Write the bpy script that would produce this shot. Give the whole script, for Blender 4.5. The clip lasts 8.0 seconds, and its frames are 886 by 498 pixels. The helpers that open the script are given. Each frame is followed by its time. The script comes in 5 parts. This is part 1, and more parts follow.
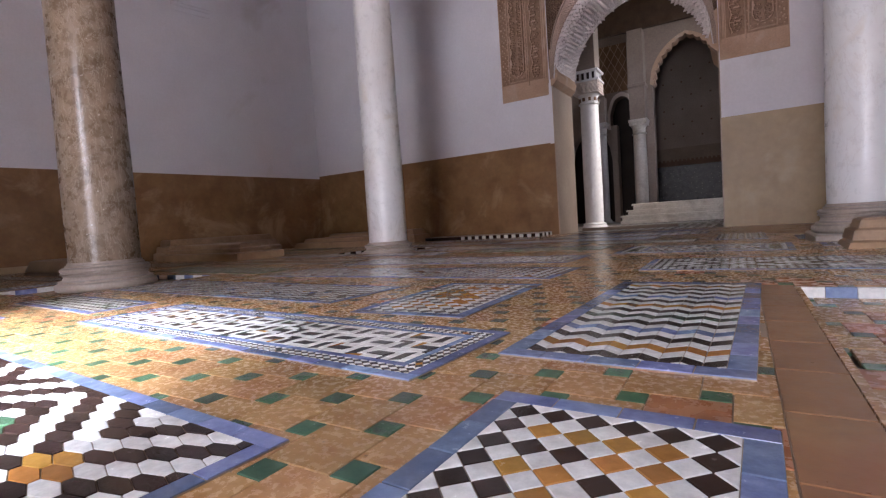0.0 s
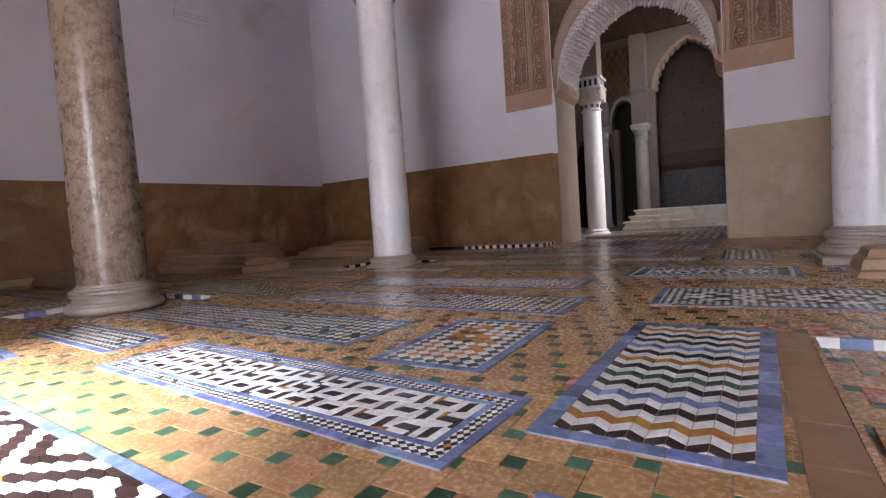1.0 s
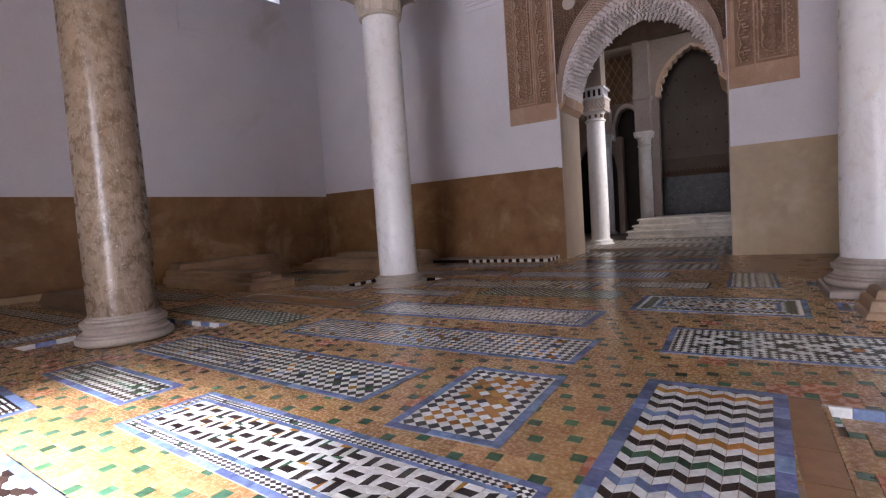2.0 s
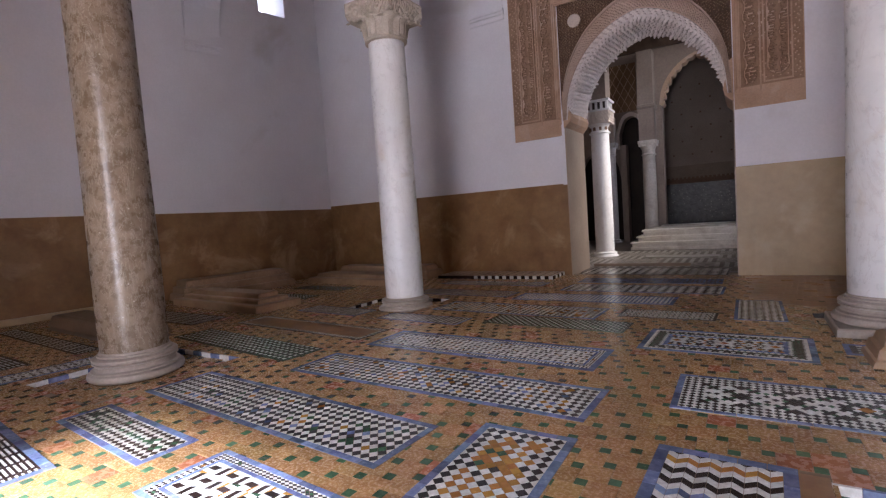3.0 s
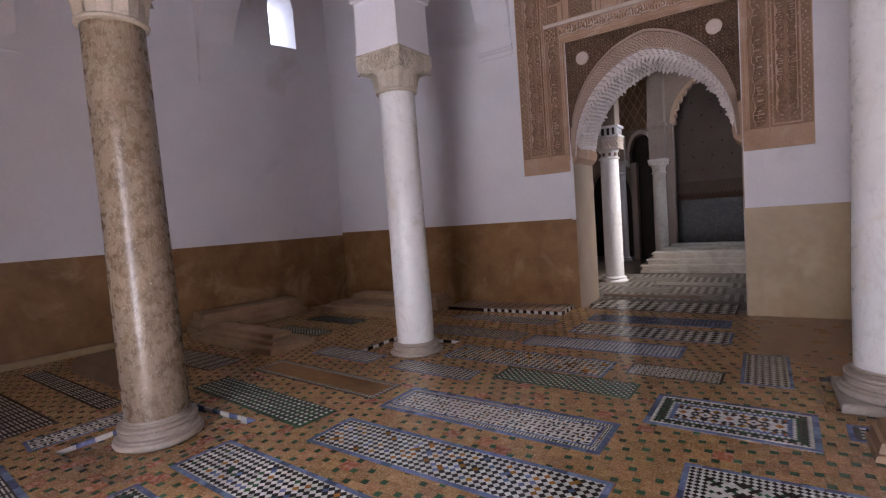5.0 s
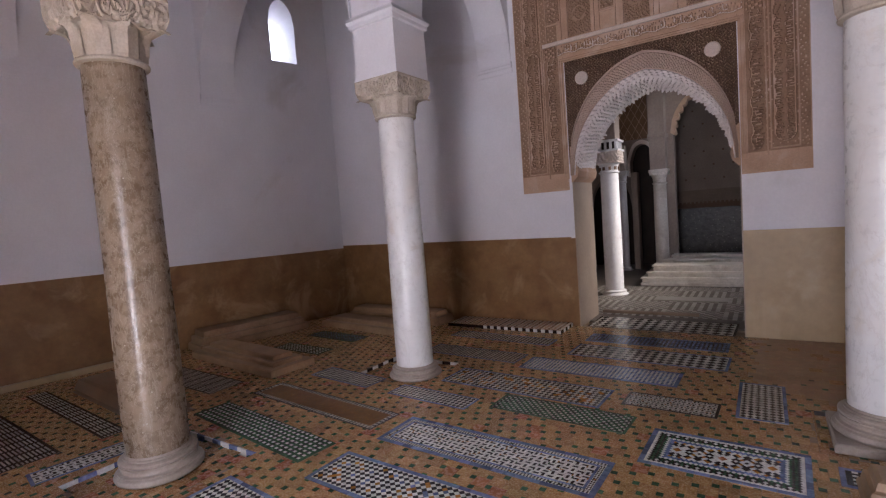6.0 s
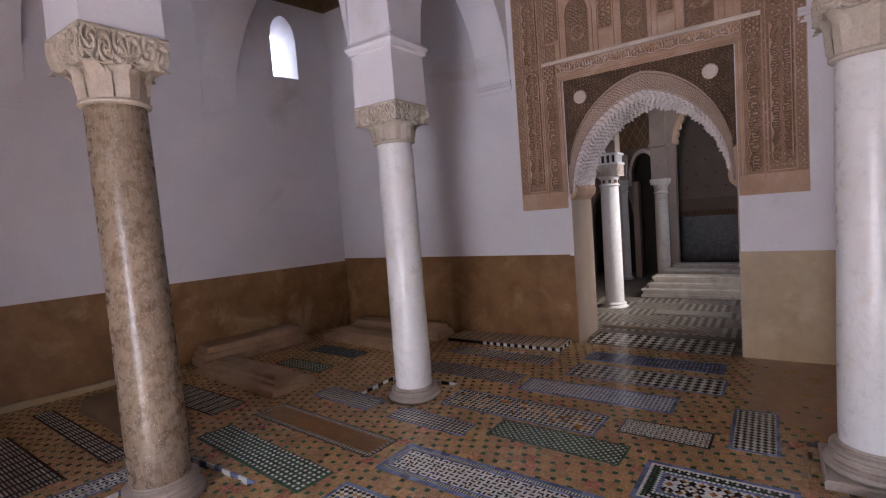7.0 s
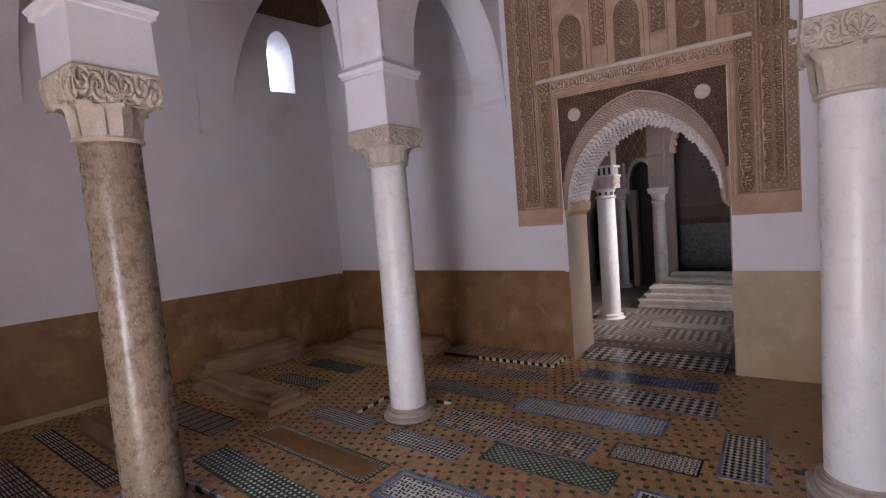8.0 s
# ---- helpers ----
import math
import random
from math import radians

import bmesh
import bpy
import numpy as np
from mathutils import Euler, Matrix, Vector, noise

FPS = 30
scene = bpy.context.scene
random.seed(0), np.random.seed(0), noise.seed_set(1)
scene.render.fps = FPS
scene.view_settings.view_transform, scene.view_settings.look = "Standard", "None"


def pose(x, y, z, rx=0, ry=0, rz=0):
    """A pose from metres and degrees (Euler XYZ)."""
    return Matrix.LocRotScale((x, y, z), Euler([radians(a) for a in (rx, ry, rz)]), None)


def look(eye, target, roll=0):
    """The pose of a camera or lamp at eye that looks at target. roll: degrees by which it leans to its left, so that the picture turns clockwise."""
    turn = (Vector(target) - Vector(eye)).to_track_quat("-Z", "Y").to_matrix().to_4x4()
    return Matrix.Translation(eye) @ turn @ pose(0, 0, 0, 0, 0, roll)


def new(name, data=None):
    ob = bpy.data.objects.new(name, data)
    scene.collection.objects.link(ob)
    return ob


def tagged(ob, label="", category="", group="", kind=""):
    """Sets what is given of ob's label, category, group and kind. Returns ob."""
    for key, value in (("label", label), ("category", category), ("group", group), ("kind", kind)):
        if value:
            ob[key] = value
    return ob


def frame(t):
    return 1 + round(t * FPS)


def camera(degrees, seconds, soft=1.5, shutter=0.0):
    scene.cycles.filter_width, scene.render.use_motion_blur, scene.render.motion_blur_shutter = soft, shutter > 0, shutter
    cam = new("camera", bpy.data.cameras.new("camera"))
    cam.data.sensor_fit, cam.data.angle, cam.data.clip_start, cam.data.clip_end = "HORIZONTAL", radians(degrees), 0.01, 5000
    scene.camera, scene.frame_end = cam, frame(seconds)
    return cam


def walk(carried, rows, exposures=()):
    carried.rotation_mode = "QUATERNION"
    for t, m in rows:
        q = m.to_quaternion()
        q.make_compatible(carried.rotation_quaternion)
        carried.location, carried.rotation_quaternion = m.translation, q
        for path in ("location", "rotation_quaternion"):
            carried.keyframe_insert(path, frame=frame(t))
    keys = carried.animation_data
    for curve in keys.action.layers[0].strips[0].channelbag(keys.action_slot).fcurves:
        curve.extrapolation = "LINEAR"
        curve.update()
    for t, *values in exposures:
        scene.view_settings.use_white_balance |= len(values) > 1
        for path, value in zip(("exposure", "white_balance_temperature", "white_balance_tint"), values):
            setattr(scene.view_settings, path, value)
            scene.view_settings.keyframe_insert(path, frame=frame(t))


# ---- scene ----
cam = camera(84.4, 8.0, soft=1.25)
PATH = [
    (0, (0.219, 0.241, 0.266), (-0.827, 1.943, 0.159), -3.8),
    (0.5, (0.204, 0.23, 0.33), (-0.841, 1.932, 0.221), -3.9),
    (1, (0.183, 0.219, 0.43), (-0.862, 1.92, 0.316), -3.9),
    (1.5, (0.169, 0.208, 0.533), (-0.878, 1.908, 0.416), -3.9),
    (3, (0.145, 0.185, 0.919), (-0.914, 1.877, 0.791), -4.0),
    (3.5, (0.149, 0.173, 1.039), (-0.919, 1.859, 0.912), -4.1),
    (4, (0.162, 0.156, 1.175), (-0.918, 1.834, 1.046), -4.1),
    (4.5, (0.184, 0.15, 1.307), (-0.905, 1.823, 1.175), -4.2),
    (6, (0.268, 0.178, 1.721), (-0.835, 1.841, 1.58), -4.3),
    (6.5, (0.308, 0.183, 1.856), (-0.801, 1.841, 1.712), -4.3),
    (7, (0.357, 0.191, 1.992), (-0.76, 1.844, 1.845), -4.4),
    (7.5, (0.4, 0.207, 2.113), (-0.721, 1.857, 1.964), -4.5),
    (8, (0.461, 0.232, 2.237), (-0.662, 1.88, 2.086), -4.6),
]
EXPOSURES = [(0.0, 4.3, 5880, 18), (8.0, 4.3, 5880, 18)]
walk(cam, [(t, look(eye, target, roll)) for t, eye, target, roll in PATH],
     exposures=EXPOSURES)

# ---------------------------------------------------------------- light
world = bpy.data.worlds.new("world")
scene.world = world
world.use_nodes = True
wn = world.node_tree
sky = wn.nodes.new("ShaderNodeTexSky")
sky.sky_type = 'NISHITA'
sky.sun_disc = False
sky.sun_elevation = radians(33)
sky.sun_rotation = radians(160)
wn.nodes["Background"].inputs[1].default_value = 0.12
haze = wn.nodes.new("ShaderNodeHueSaturation")
haze.inputs["Saturation"].default_value = 0.35
wn.links.new(sky.outputs[0], haze.inputs["Color"])
wn.links.new(haze.outputs[0], wn.nodes["Background"].inputs[0])

sun = new("sun", bpy.data.lights.new("sun", 'SUN'))
sun.data.energy, sun.data.angle, sun.data.color = 5.0, radians(9), (0.93, 0.965, 1.0)
sun.matrix_world = look((0.555, -1.42, 1.0), (0, 0, 0))


def opening_lamp(name, eye, target, sx, sz, power, colour, spread=180):
    lamp = new(name, bpy.data.lights.new(name, 'AREA'))
    lamp.data.shape, lamp.data.size, lamp.data.size_y = 'RECTANGLE', sx, sz
    lamp.data.energy, lamp.data.color, lamp.data.spread = power, colour, radians(spread)
    lamp.matrix_world = look(eye, target)
    return lamp


# area lamps: daylight in the entrance, and an added, unseen opening of the next hall
opening_lamp("entrance_daylight", (-0.20, -3.66, 1.35), (-0.9, 3.0, 4.0), 1.7, 2.4, 3.6, (0.93, 0.93, 1.0), 130)
opening_lamp("hall_added_fill", (2.75, 10.3, 4.3), (-1.7, 9.3, 1.2), 1.6, 1.4, 2.1, (1.0, 0.90, 0.74), 45)


# ---------------------------------------------------------------- materials
def material(name, a, b, scale=6.0, rough=0.6, bump=0.15, fine=60.0, tint=0.0, stain=None, spec=0.5, metal=0.0, veins=None, spots=None, coat=0.0, grainy=0.35):
    """Two colours mixed by broad noise, grained by a fine one, with relief; tint: how far single pieces differ."""
    m = bpy.data.materials.new(name)
    m.use_nodes = True
    t = m.node_tree
    bsdf = t.nodes["Principled BSDF"]

    def node(kind, **values):
        n = t.nodes.new(kind)
        for k, v in values.items():
            n.inputs[k].default_value = v
        return n

    def mix(fac, c1, c2, mode='MIX'):
        n = t.nodes.new("ShaderNodeMix")
        n.data_type, n.blend_type = 'RGBA', mode
        for slot, value in ((0, fac), (6, c1), (7, c2)):
            if hasattr(value, "is_linked"):
                t.links.new(value, n.inputs[slot])
            else:
                n.inputs[slot].default_value = value
        return n.outputs[2]

    def ramp(value, lo, hi):
        n = t.nodes.new("ShaderNodeMapRange")
        n.inputs[1].default_value, n.inputs[2].default_value = lo, hi
        t.links.new(value, n.inputs[0])
        return n.outputs[0]

    place = t.nodes.new("ShaderNodeNewGeometry").outputs["Position"]
    broad = node("ShaderNodeTexNoise", Scale=scale, Detail=5.0, Roughness=0.6)
    grain = node("ShaderNodeTexNoise", Scale=fine, Detail=4.0, Roughness=0.65)
    for n in (broad, grain):
        t.links.new(place, n.inputs["Vector"])
    colour = mix(ramp(broad.outputs[0], 0.26, 0.76), (*a, 1), (*b, 1))
    colour = mix(grainy, colour, mix(ramp(grain.outputs[0], 0.3, 0.7), (0.55, 0.55, 0.55, 1), (1.25, 1.25, 1.25, 1)), 'MULTIPLY')
    if stain:
        big = node("ShaderNodeTexNoise", Scale=stain[1], Detail=6.0, Roughness=0.62, Distortion=0.6)
        t.links.new(place, big.inputs["Vector"])
        colour = mix(ramp(big.outputs[0], stain[2], stain[2] + (stain[3] if len(stain) > 3 else 0.13)), colour, (*stain[0], 1))
    if veins:
        wave = node("ShaderNodeTexNoise", Scale=veins[1], Detail=7.0, Roughness=0.7, Distortion=2.2)
        squash = t.nodes.new("ShaderNodeMapping")
        squash.inputs["Scale"].default_value = (1.6, 1.6, 0.55)
        t.links.new(place, squash.inputs["Vector"])
        t.links.new(squash.outputs[0], wave.inputs["Vector"])
        fold = t.nodes.new("ShaderNodeMath")
        fold.operation = 'SUBTRACT'
        fold.inputs[1].default_value = 0.5
        t.links.new(wave.outputs[0], fold.inputs[0])
        size = t.nodes.new("ShaderNodeMath")
        size.operation = 'ABSOLUTE'
        t.links.new(fold.outputs[0], size.inputs[0])
        colour = mix(ramp(size.outputs[0], veins[2], 0.0), colour, (*veins[0], 1))
    if spots:
        cells = node("ShaderNodeTexVoronoi", Scale=spots[1])
        t.links.new(place, cells.inputs["Vector"])
        colour = mix(ramp(cells.outputs[0], spots[2], spots[2] * 0.5), colour, (*spots[0], 1))
    if tint:
        info = t.nodes.new("ShaderNodeObjectInfo").outputs["Random"]
        isle = t.nodes.new("ShaderNodeNewGeometry").outputs["Random Per Island"]
        add = t.nodes.new("ShaderNodeMath")
        add.operation = 'ADD'
        t.links.new(info, add.inputs[0])
        t.links.new(isle, add.inputs[1])
        frac = t.nodes.new("ShaderNodeMath")
        frac.operation = 'FRACT'
        t.links.new(add.outputs[0], frac.inputs[0])
        hsv = t.nodes.new("ShaderNodeHueSaturation")
        t.links.new(ramp(frac.outputs[0], -0.001, 1.001), hsv.inputs["Value"])
        n = hsv.inputs["Value"].links[0].from_node
        n.inputs[3].default_value, n.inputs[4].default_value = 1 - tint, 1 + tint
        white = t.nodes.new("ShaderNodeTexWhiteNoise")
        white.noise_dimensions = '1D'
        t.links.new(frac.outputs[0], white.inputs["W"])
        hue = ramp(white.outputs[0], 0, 1)
        n = hue.node
        n.inputs[3].default_value, n.inputs[4].default_value = 0.5 - 0.05 * tint, 0.5 + 0.05 * tint
        t.links.new(hue, hsv.inputs["Hue"])
        t.links.new(colour, hsv.inputs["Color"])
        colour = hsv.outputs[0]
    t.links.new(colour, bsdf.inputs["Base Color"])
    r = ramp(grain.outputs[0], 0.2, 0.8)
    r.node.inputs[3].default_value, r.node.inputs[4].default_value = max(0.03, rough - 0.1), min(1, rough + 0.12)
    t.links.new(r, bsdf.inputs["Roughness"])
    bsdf.inputs["Metallic"].default_value = metal
    bsdf.inputs["Specular IOR Level"].default_value = spec
    bsdf.inputs["Coat Weight"].default_value = coat
    bsdf.inputs["Coat Roughness"].default_value = 0.12
    if bump:
        both = t.nodes.new("ShaderNodeMath")
        both.operation = 'MULTIPLY_ADD'
        both.inputs[1].default_value = 0.35
        t.links.new(grain.outputs[0], both.inputs[0])
        t.links.new(broad.outputs[0], both.inputs[2])
        bu = node("ShaderNodeBump", Strength=bump, Distance=0.02)
        t.links.new(both.outputs[0], bu.inputs["Height"])
        t.links.new(bu.outputs[0], bsdf.inputs["Normal"])
    return m


PLASTER = material("white_plaster", (0.74, 0.71, 0.75), (0.81, 0.79, 0.83), 1.3, 0.75, 0.10, 40, stain=((0.64, 0.60, 0.60), 0.6, 0.60), grainy=0.10)
DADO = material("ochre_tadelakt", (0.185, 0.088, 0.030), (0.335, 0.186, 0.072), 2.6, 0.42, 0.10, 14, stain=((0.40, 0.255, 0.125), 1.3, 0.56, 0.12), grainy=0.28)
DADO_PALE = material("pale_ochre_tadelakt", (0.36, 0.25, 0.125), (0.46, 0.345, 0.20), 1.6, 0.45, 0.08, 12, stain=((0.52, 0.42, 0.275), 1.1, 0.52, 0.25), grainy=0.2)
JAMB = material("tan_jamb_plaster", (0.34, 0.255, 0.19), (0.43, 0.34, 0.265), 2.0, 0.6, 0.10, 30)
STUCCO = material("carved_stucco", (0.43, 0.27, 0.172), (0.56, 0.385, 0.27), 2.5, 0.85, 0.25, 60, stain=((0.60, 0.46, 0.37), 2.2, 0.50, 0.25))
STUCCO_DARK = material("dark_carved_stucco", (0.13, 0.075, 0.045), (0.22, 0.13, 0.08), 4, 0.85, 0.2, 70)
STUCCO_PALE = material("pale_carved_stucco", (0.60, 0.50, 0.43), (0.72, 0.63, 0.56), 3, 0.8, 0.2, 60)
MARBLE = material("white_marble", (0.72, 0.70, 0.69), (0.82, 0.81, 0.80), 2.2, 0.30, 0.025, 14, stain=((0.66, 0.58, 0.49), 1.6, 0.60), veins=((0.69, 0.66, 0.645), 1.2, 0.014), grainy=0.10)
GREY_MARBLE = material("grey_brown_marble", (0.17, 0.118, 0.074), (0.30, 0.228, 0.160), 7.0, 0.28, 0.015, 14, stain=((0.33, 0.26, 0.195), 3.4, 0.53, 0.30), veins=((0.43, 0.375, 0.31), 7.0, 0.016), spots=((0.60, 0.55, 0.48), 12.0, 0.075), grainy=0.22)
CAP_STONE = material("carved_capital_stone", (0.42, 0.35, 0.27), (0.60, 0.53, 0.45), 5, 0.7, 0.2, 60)
BASE_STONE = material("worn_base_marble", (0.34, 0.28, 0.235), (0.50, 0.43, 0.37), 4, 0.38, 0.12, 50)
TOMB_STONE = material("worn_tomb_marble", (0.25, 0.145, 0.072), (0.43, 0.285, 0.165), 3, 0.45, 0.1, 40)
TERRACOTTA = material("terracotta_tile", (0.31, 0.150, 0.055), (0.52, 0.325, 0.145), 22, 0.25, 0.05, 80, tint=0.17, stain=((0.54, 0.37, 0.19), 13.0, 0.56, 0.22), spots=((0.16, 0.085, 0.04), 31.0, 0.09), grainy=0.28)
# plain reddish tiles; shade at the right is partly in this darker colour
BORDER = material("red_brown_border_tile", (0.22, 0.110, 0.045), (0.34, 0.195, 0.088), 14, 0.34, 0.03, 70, tint=0.12, stain=((0.25, 0.10, 0.05), 4.0, 0.48, 0.30), grainy=0.30)
RED = material("red_terracotta_tile", (0.36, 0.13, 0.06), (0.46, 0.20, 0.10), 7, 0.26, 0.03, 30, tint=0.2, grainy=0.25)
GREEN = material("green_glazed_tile", (0.030, 0.080, 0.042), (0.085, 0.165, 0.092), 26, 0.2, 0.06, 60, tint=0.38, grainy=0.5)
BLUE = material("blue_glazed_tile", (0.105, 0.14, 0.28), (0.235, 0.285, 0.44), 22, 0.2, 0.06, 60, tint=0.40, grainy=0.45)
WHITE = material("white_glazed_tile", (0.64, 0.625, 0.585), (0.78, 0.77, 0.745), 24, 0.2, 0.05, 60, tint=0.12, grainy=0.4)
BLACK = material("brown_black_glazed_tile", (0.022, 0.012, 0.010), (0.045, 0.026, 0.020), 12, 0.2, 0.05, 60, tint=0.3)
OCHRE = material("ochre_glazed_tile", (0.36, 0.16, 0.03), (0.46, 0.23, 0.06), 12, 0.2, 0.05, 60, tint=0.25)
MORTAR = material("floor_mortar", (0.20, 0.14, 0.09), (0.30, 0.22, 0.15), 8, 0.8, 0.2, 80)
DARK_SLAB = material("dark_brown_slab", (0.13, 0.075, 0.04), (0.20, 0.12, 0.065), 3, 0.4, 0.1, 40)
BROWN_FIELD = material("plain_brown_slab", (0.19, 0.080, 0.018), (0.30, 0.145, 0.036), 9, 0.45, 0.25, 38, stain=((0.38, 0.20, 0.065), 16.0, 0.60, 0.10), grainy=0.5)
WOOD = material("carved_cedar", (0.07, 0.04, 0.025), (0.14, 0.085, 0.05), 5, 0.6, 0.3, 50)
FRIEZE = material("gilded_carved_cedar", (0.09, 0.05, 0.028), (0.26, 0.165, 0.085), 26, 0.6, 0.6, 60)
# pale stone of the unseen ground that reflects sunlight indoors
COURT = material("pale_bounce_stone", (0.52, 0.49, 0.46), (0.62, 0.60, 0.57), 2.0, 0.6, 0.1, 30)
# near black: paints the far recess's shade, and a slim capital's dark band
DARK = material("near_black_fill", (0.03, 0.02, 0.015), (0.05, 0.035, 0.025), 3, 0.8, 0.1, 40)
COLOURS = {"w": WHITE, "k": BLACK, "o": OCHRE, "g": GREEN, "b": BLUE, "t": TERRACOTTA, "r": RED, "n": BORDER}


# ---------------------------------------------------------------- mesh helpers
class Shape:
    """Collects faces of one mesh."""

    def __init__(self):
        self.v, self.f, self.m = [], [], []

    def add(self, verts, faces, slot=0):
        n = len(self.v)
        self.v += [tuple(p) for p in verts]
        self.f += [tuple(n + i for i in f) for f in faces]
        self.m += [slot] * len(faces)
        return self

    def box(self, x0, x1, y0, y1, z0, z1, e=0.0, slot=0):
        if not e:
            return self.add([(x, y, z) for z in (z0, z1) for x, y in ((x0, y0), (x1, y0), (x1, y1), (x0, y1))],
                            [(3, 2, 1, 0), (4, 5, 6, 7), (0, 1, 5, 4), (1, 2, 6, 5), (2, 3, 7, 6), (3, 0, 4, 7)], slot)
        return self.tile([(x0, y0), (x1, y0), (x1, y1), (x0, y1)], z0, z1, e, slot)

    def tile(self, poly, z0, z1, e=0.0015, slot=0):
        """A prism over a convex polygon with a chamfered upper edge."""
        n = len(poly)
        cx, cy = sum(p[0] for p in poly) / n, sum(p[1] for p in poly) / n
        inner = []
        for x, y in poly:
            d = math.hypot(x - cx, y - cy) or 1
            k = max(0.1, 1 - 1.3 * e / d)
            inner.append((cx + (x - cx) * k, cy + (y - cy) * k))
        vs = [(*p, z0) for p in poly] + [(*p, z1 - e) for p in poly] + [(*p, z1) for p in inner]
        fs = [tuple(range(2 * n, 3 * n))]
        for i in range(n):
            j = (i + 1) % n
            fs += [(i, j, n + j, n + i), (n + i, n + j, 2 * n + j, 2 * n + i)]
        return self.add(vs, fs, slot)

    def lathe(self, profile, x, y, n=40, slot=0):
        k = len(profile)
        vs = [(x + r * math.cos(2 * math.pi * i / n), y + r * math.sin(2 * math.pi * i / n), z) for r, z in profile for i in range(n)]
        fs = [(a * n + i, a * n + (i + 1) % n, (a + 1) * n + (i + 1) % n, (a + 1) * n + i) for a in range(k - 1) for i in range(n)]
        fs += [tuple(reversed(range(n))), tuple((k - 1) * n + i for i in range(n))]
        return self.add(vs, fs, slot)

    def loft(self, rings, slot=0):
        """Closed rings of equal count joined to one another and capped."""
        n = len(rings[0])
        vs = [p for r in rings for p in r]
        fs = [(a * n + i, a * n + (i + 1) % n, (a + 1) * n + (i + 1) % n, (a + 1) * n + i) for a in range(len(rings) - 1) for i in range(n)]
        fs += [tuple(reversed(range(n))), tuple((len(rings) - 1) * n + i for i in range(n))]
        return self.add(vs, fs, slot)

    def mesh(self, name, mats):
        me = bpy.data.meshes.new(name)
        me.from_pydata(self.v, [], self.f)
        for mt in (mats if isinstance(mats, (list, tuple)) else [mats]):
            me.materials.append(mt)
        me.polygons.foreach_set("material_index", self.m)
        bm = bmesh.new()
        bm.from_mesh(me)
        bmesh.ops.recalc_face_normals(bm, faces=bm.faces)
        bm.to_mesh(me)
        bm.free()
        return me

    def part(self, name, mats, parent=None, label="", smooth=False):
        ob = new(name, self.mesh(name, mats))
        if smooth:
            ob.data.polygons.foreach_set("use_smooth", [True] * len(ob.data.polygons))
            ob.data.set_sharp_from_angle(angle=radians(38))
        ob.parent = parent
        return tagged(ob, label)


def thing(name, at=(0, 0, 0)):
    ob = new(name)
    ob.location = at
    ob.empty_display_size = 0.1
    return ob


def structure(ob, label, category):
    return tagged(ob, label, category, kind="structure")


def square_ring(h, z, x=0.0, y=0.0, k=1):
    """Points of a square outline of half side h, k points on each side."""
    c = [(-h, -h), (h, -h), (h, h), (-h, h)]
    return [(x + c[i][0] + (c[(i + 1) % 4][0] - c[i][0]) * j / k, y + c[i][1] + (c[(i + 1) % 4][1] - c[i][1]) * j / k, z)
            for i in range(4) for j in range(k)]


def arch_curve(s0, s1, zs, za, n=14, point=0.12):
    """A lightly pointed arch from (s0, zs) over the apex height za to (s1, zs)."""
    out = []
    for i in range(2 * n + 1):
        u = -1 + i / n
        a = abs(u)
        h = math.sqrt(max(0.0, 1 - a ** 2.1)) * (1 - point) + point * (1 - a)
        out.append(((s0 + s1) / 2 + u * (s1 - s0) / 2, zs + (za - zs) * h))
    return out


def pierced_wall(shape, origin, way, length, z0, z1, thick, openings, slot=0):
    """A wall along `way` from origin, thick to its left side, with openings (s0, s1, sill, curve)."""
    wx, wy = way
    nx, ny = -wy, wx

    def at(s, d, z):
        return (origin[0] + wx * s + nx * d, origin[1] + wy * s + ny * d, z)

    def slab(a, b, lo_a, lo_b, hi):
        vs = [at(a, 0, lo_a), at(b, 0, lo_b), at(b, thick, lo_b), at(a, thick, lo_a), at(a, 0, hi), at(b, 0, hi), at(b, thick, hi), at(a, thick, hi)]
        shape.add(vs, [(3, 2, 1, 0), (4, 5, 6, 7), (0, 1, 5, 4), (2, 3, 7, 6)] + [(1, 2, 6, 5), (3, 0, 4, 7)], slot)

    s = 0.0
    for s0, s1, sill, curve in sorted(openings, key=lambda o: o[0]):
        slab(s, s0, z0, z0, z1)
        if sill > z0 + 0.001:
            slab(s0, s1, z0, z0, sill)
        for (a, za), (b, zb) in zip(curve, curve[1:]):
            slab(a, b, za, zb, z1)
        s = s1
    slab(s, length, z0, z0, z1)
    return shape


# ---------------------------------------------------------------- setting
DOOR_Y = 6.89          # face of the wall with the carved doorway
TOP = 6.6
LW = Vector((-6.45, 6.89))
LDIR = Vector((-0.19, -1.0)).normalized()

structure(Shape().box(-9.5, 7.0, -3.7, 7.3, -0.4, -0.062).part("ground", MORTAR), "mortar ground under the old tiled floor", "ground")
# ground outside, out of view, added as a reflector for the sun
structure(Shape().box(-14.0, 12.0, -16.0, -3.7, -0.4, -0.01).part("pavement", COURT), "unseen pale pavement added to bounce sunlight into the hall", "pavement")
# never in view: added to keep low sky out of the entrance
structure(Shape().box(-14.0, 12.0, -16.5, -16.0, -0.4, 5.0).part("wall_court", DADO_PALE), "unseen wall added to block low sky from the entrance", "wall")
structure(Shape().box(-5.0, 4.0, 7.3, 16.5, -0.4, -0.03).part("ground", MORTAR), "mortar ground of the next burial hall", "ground")

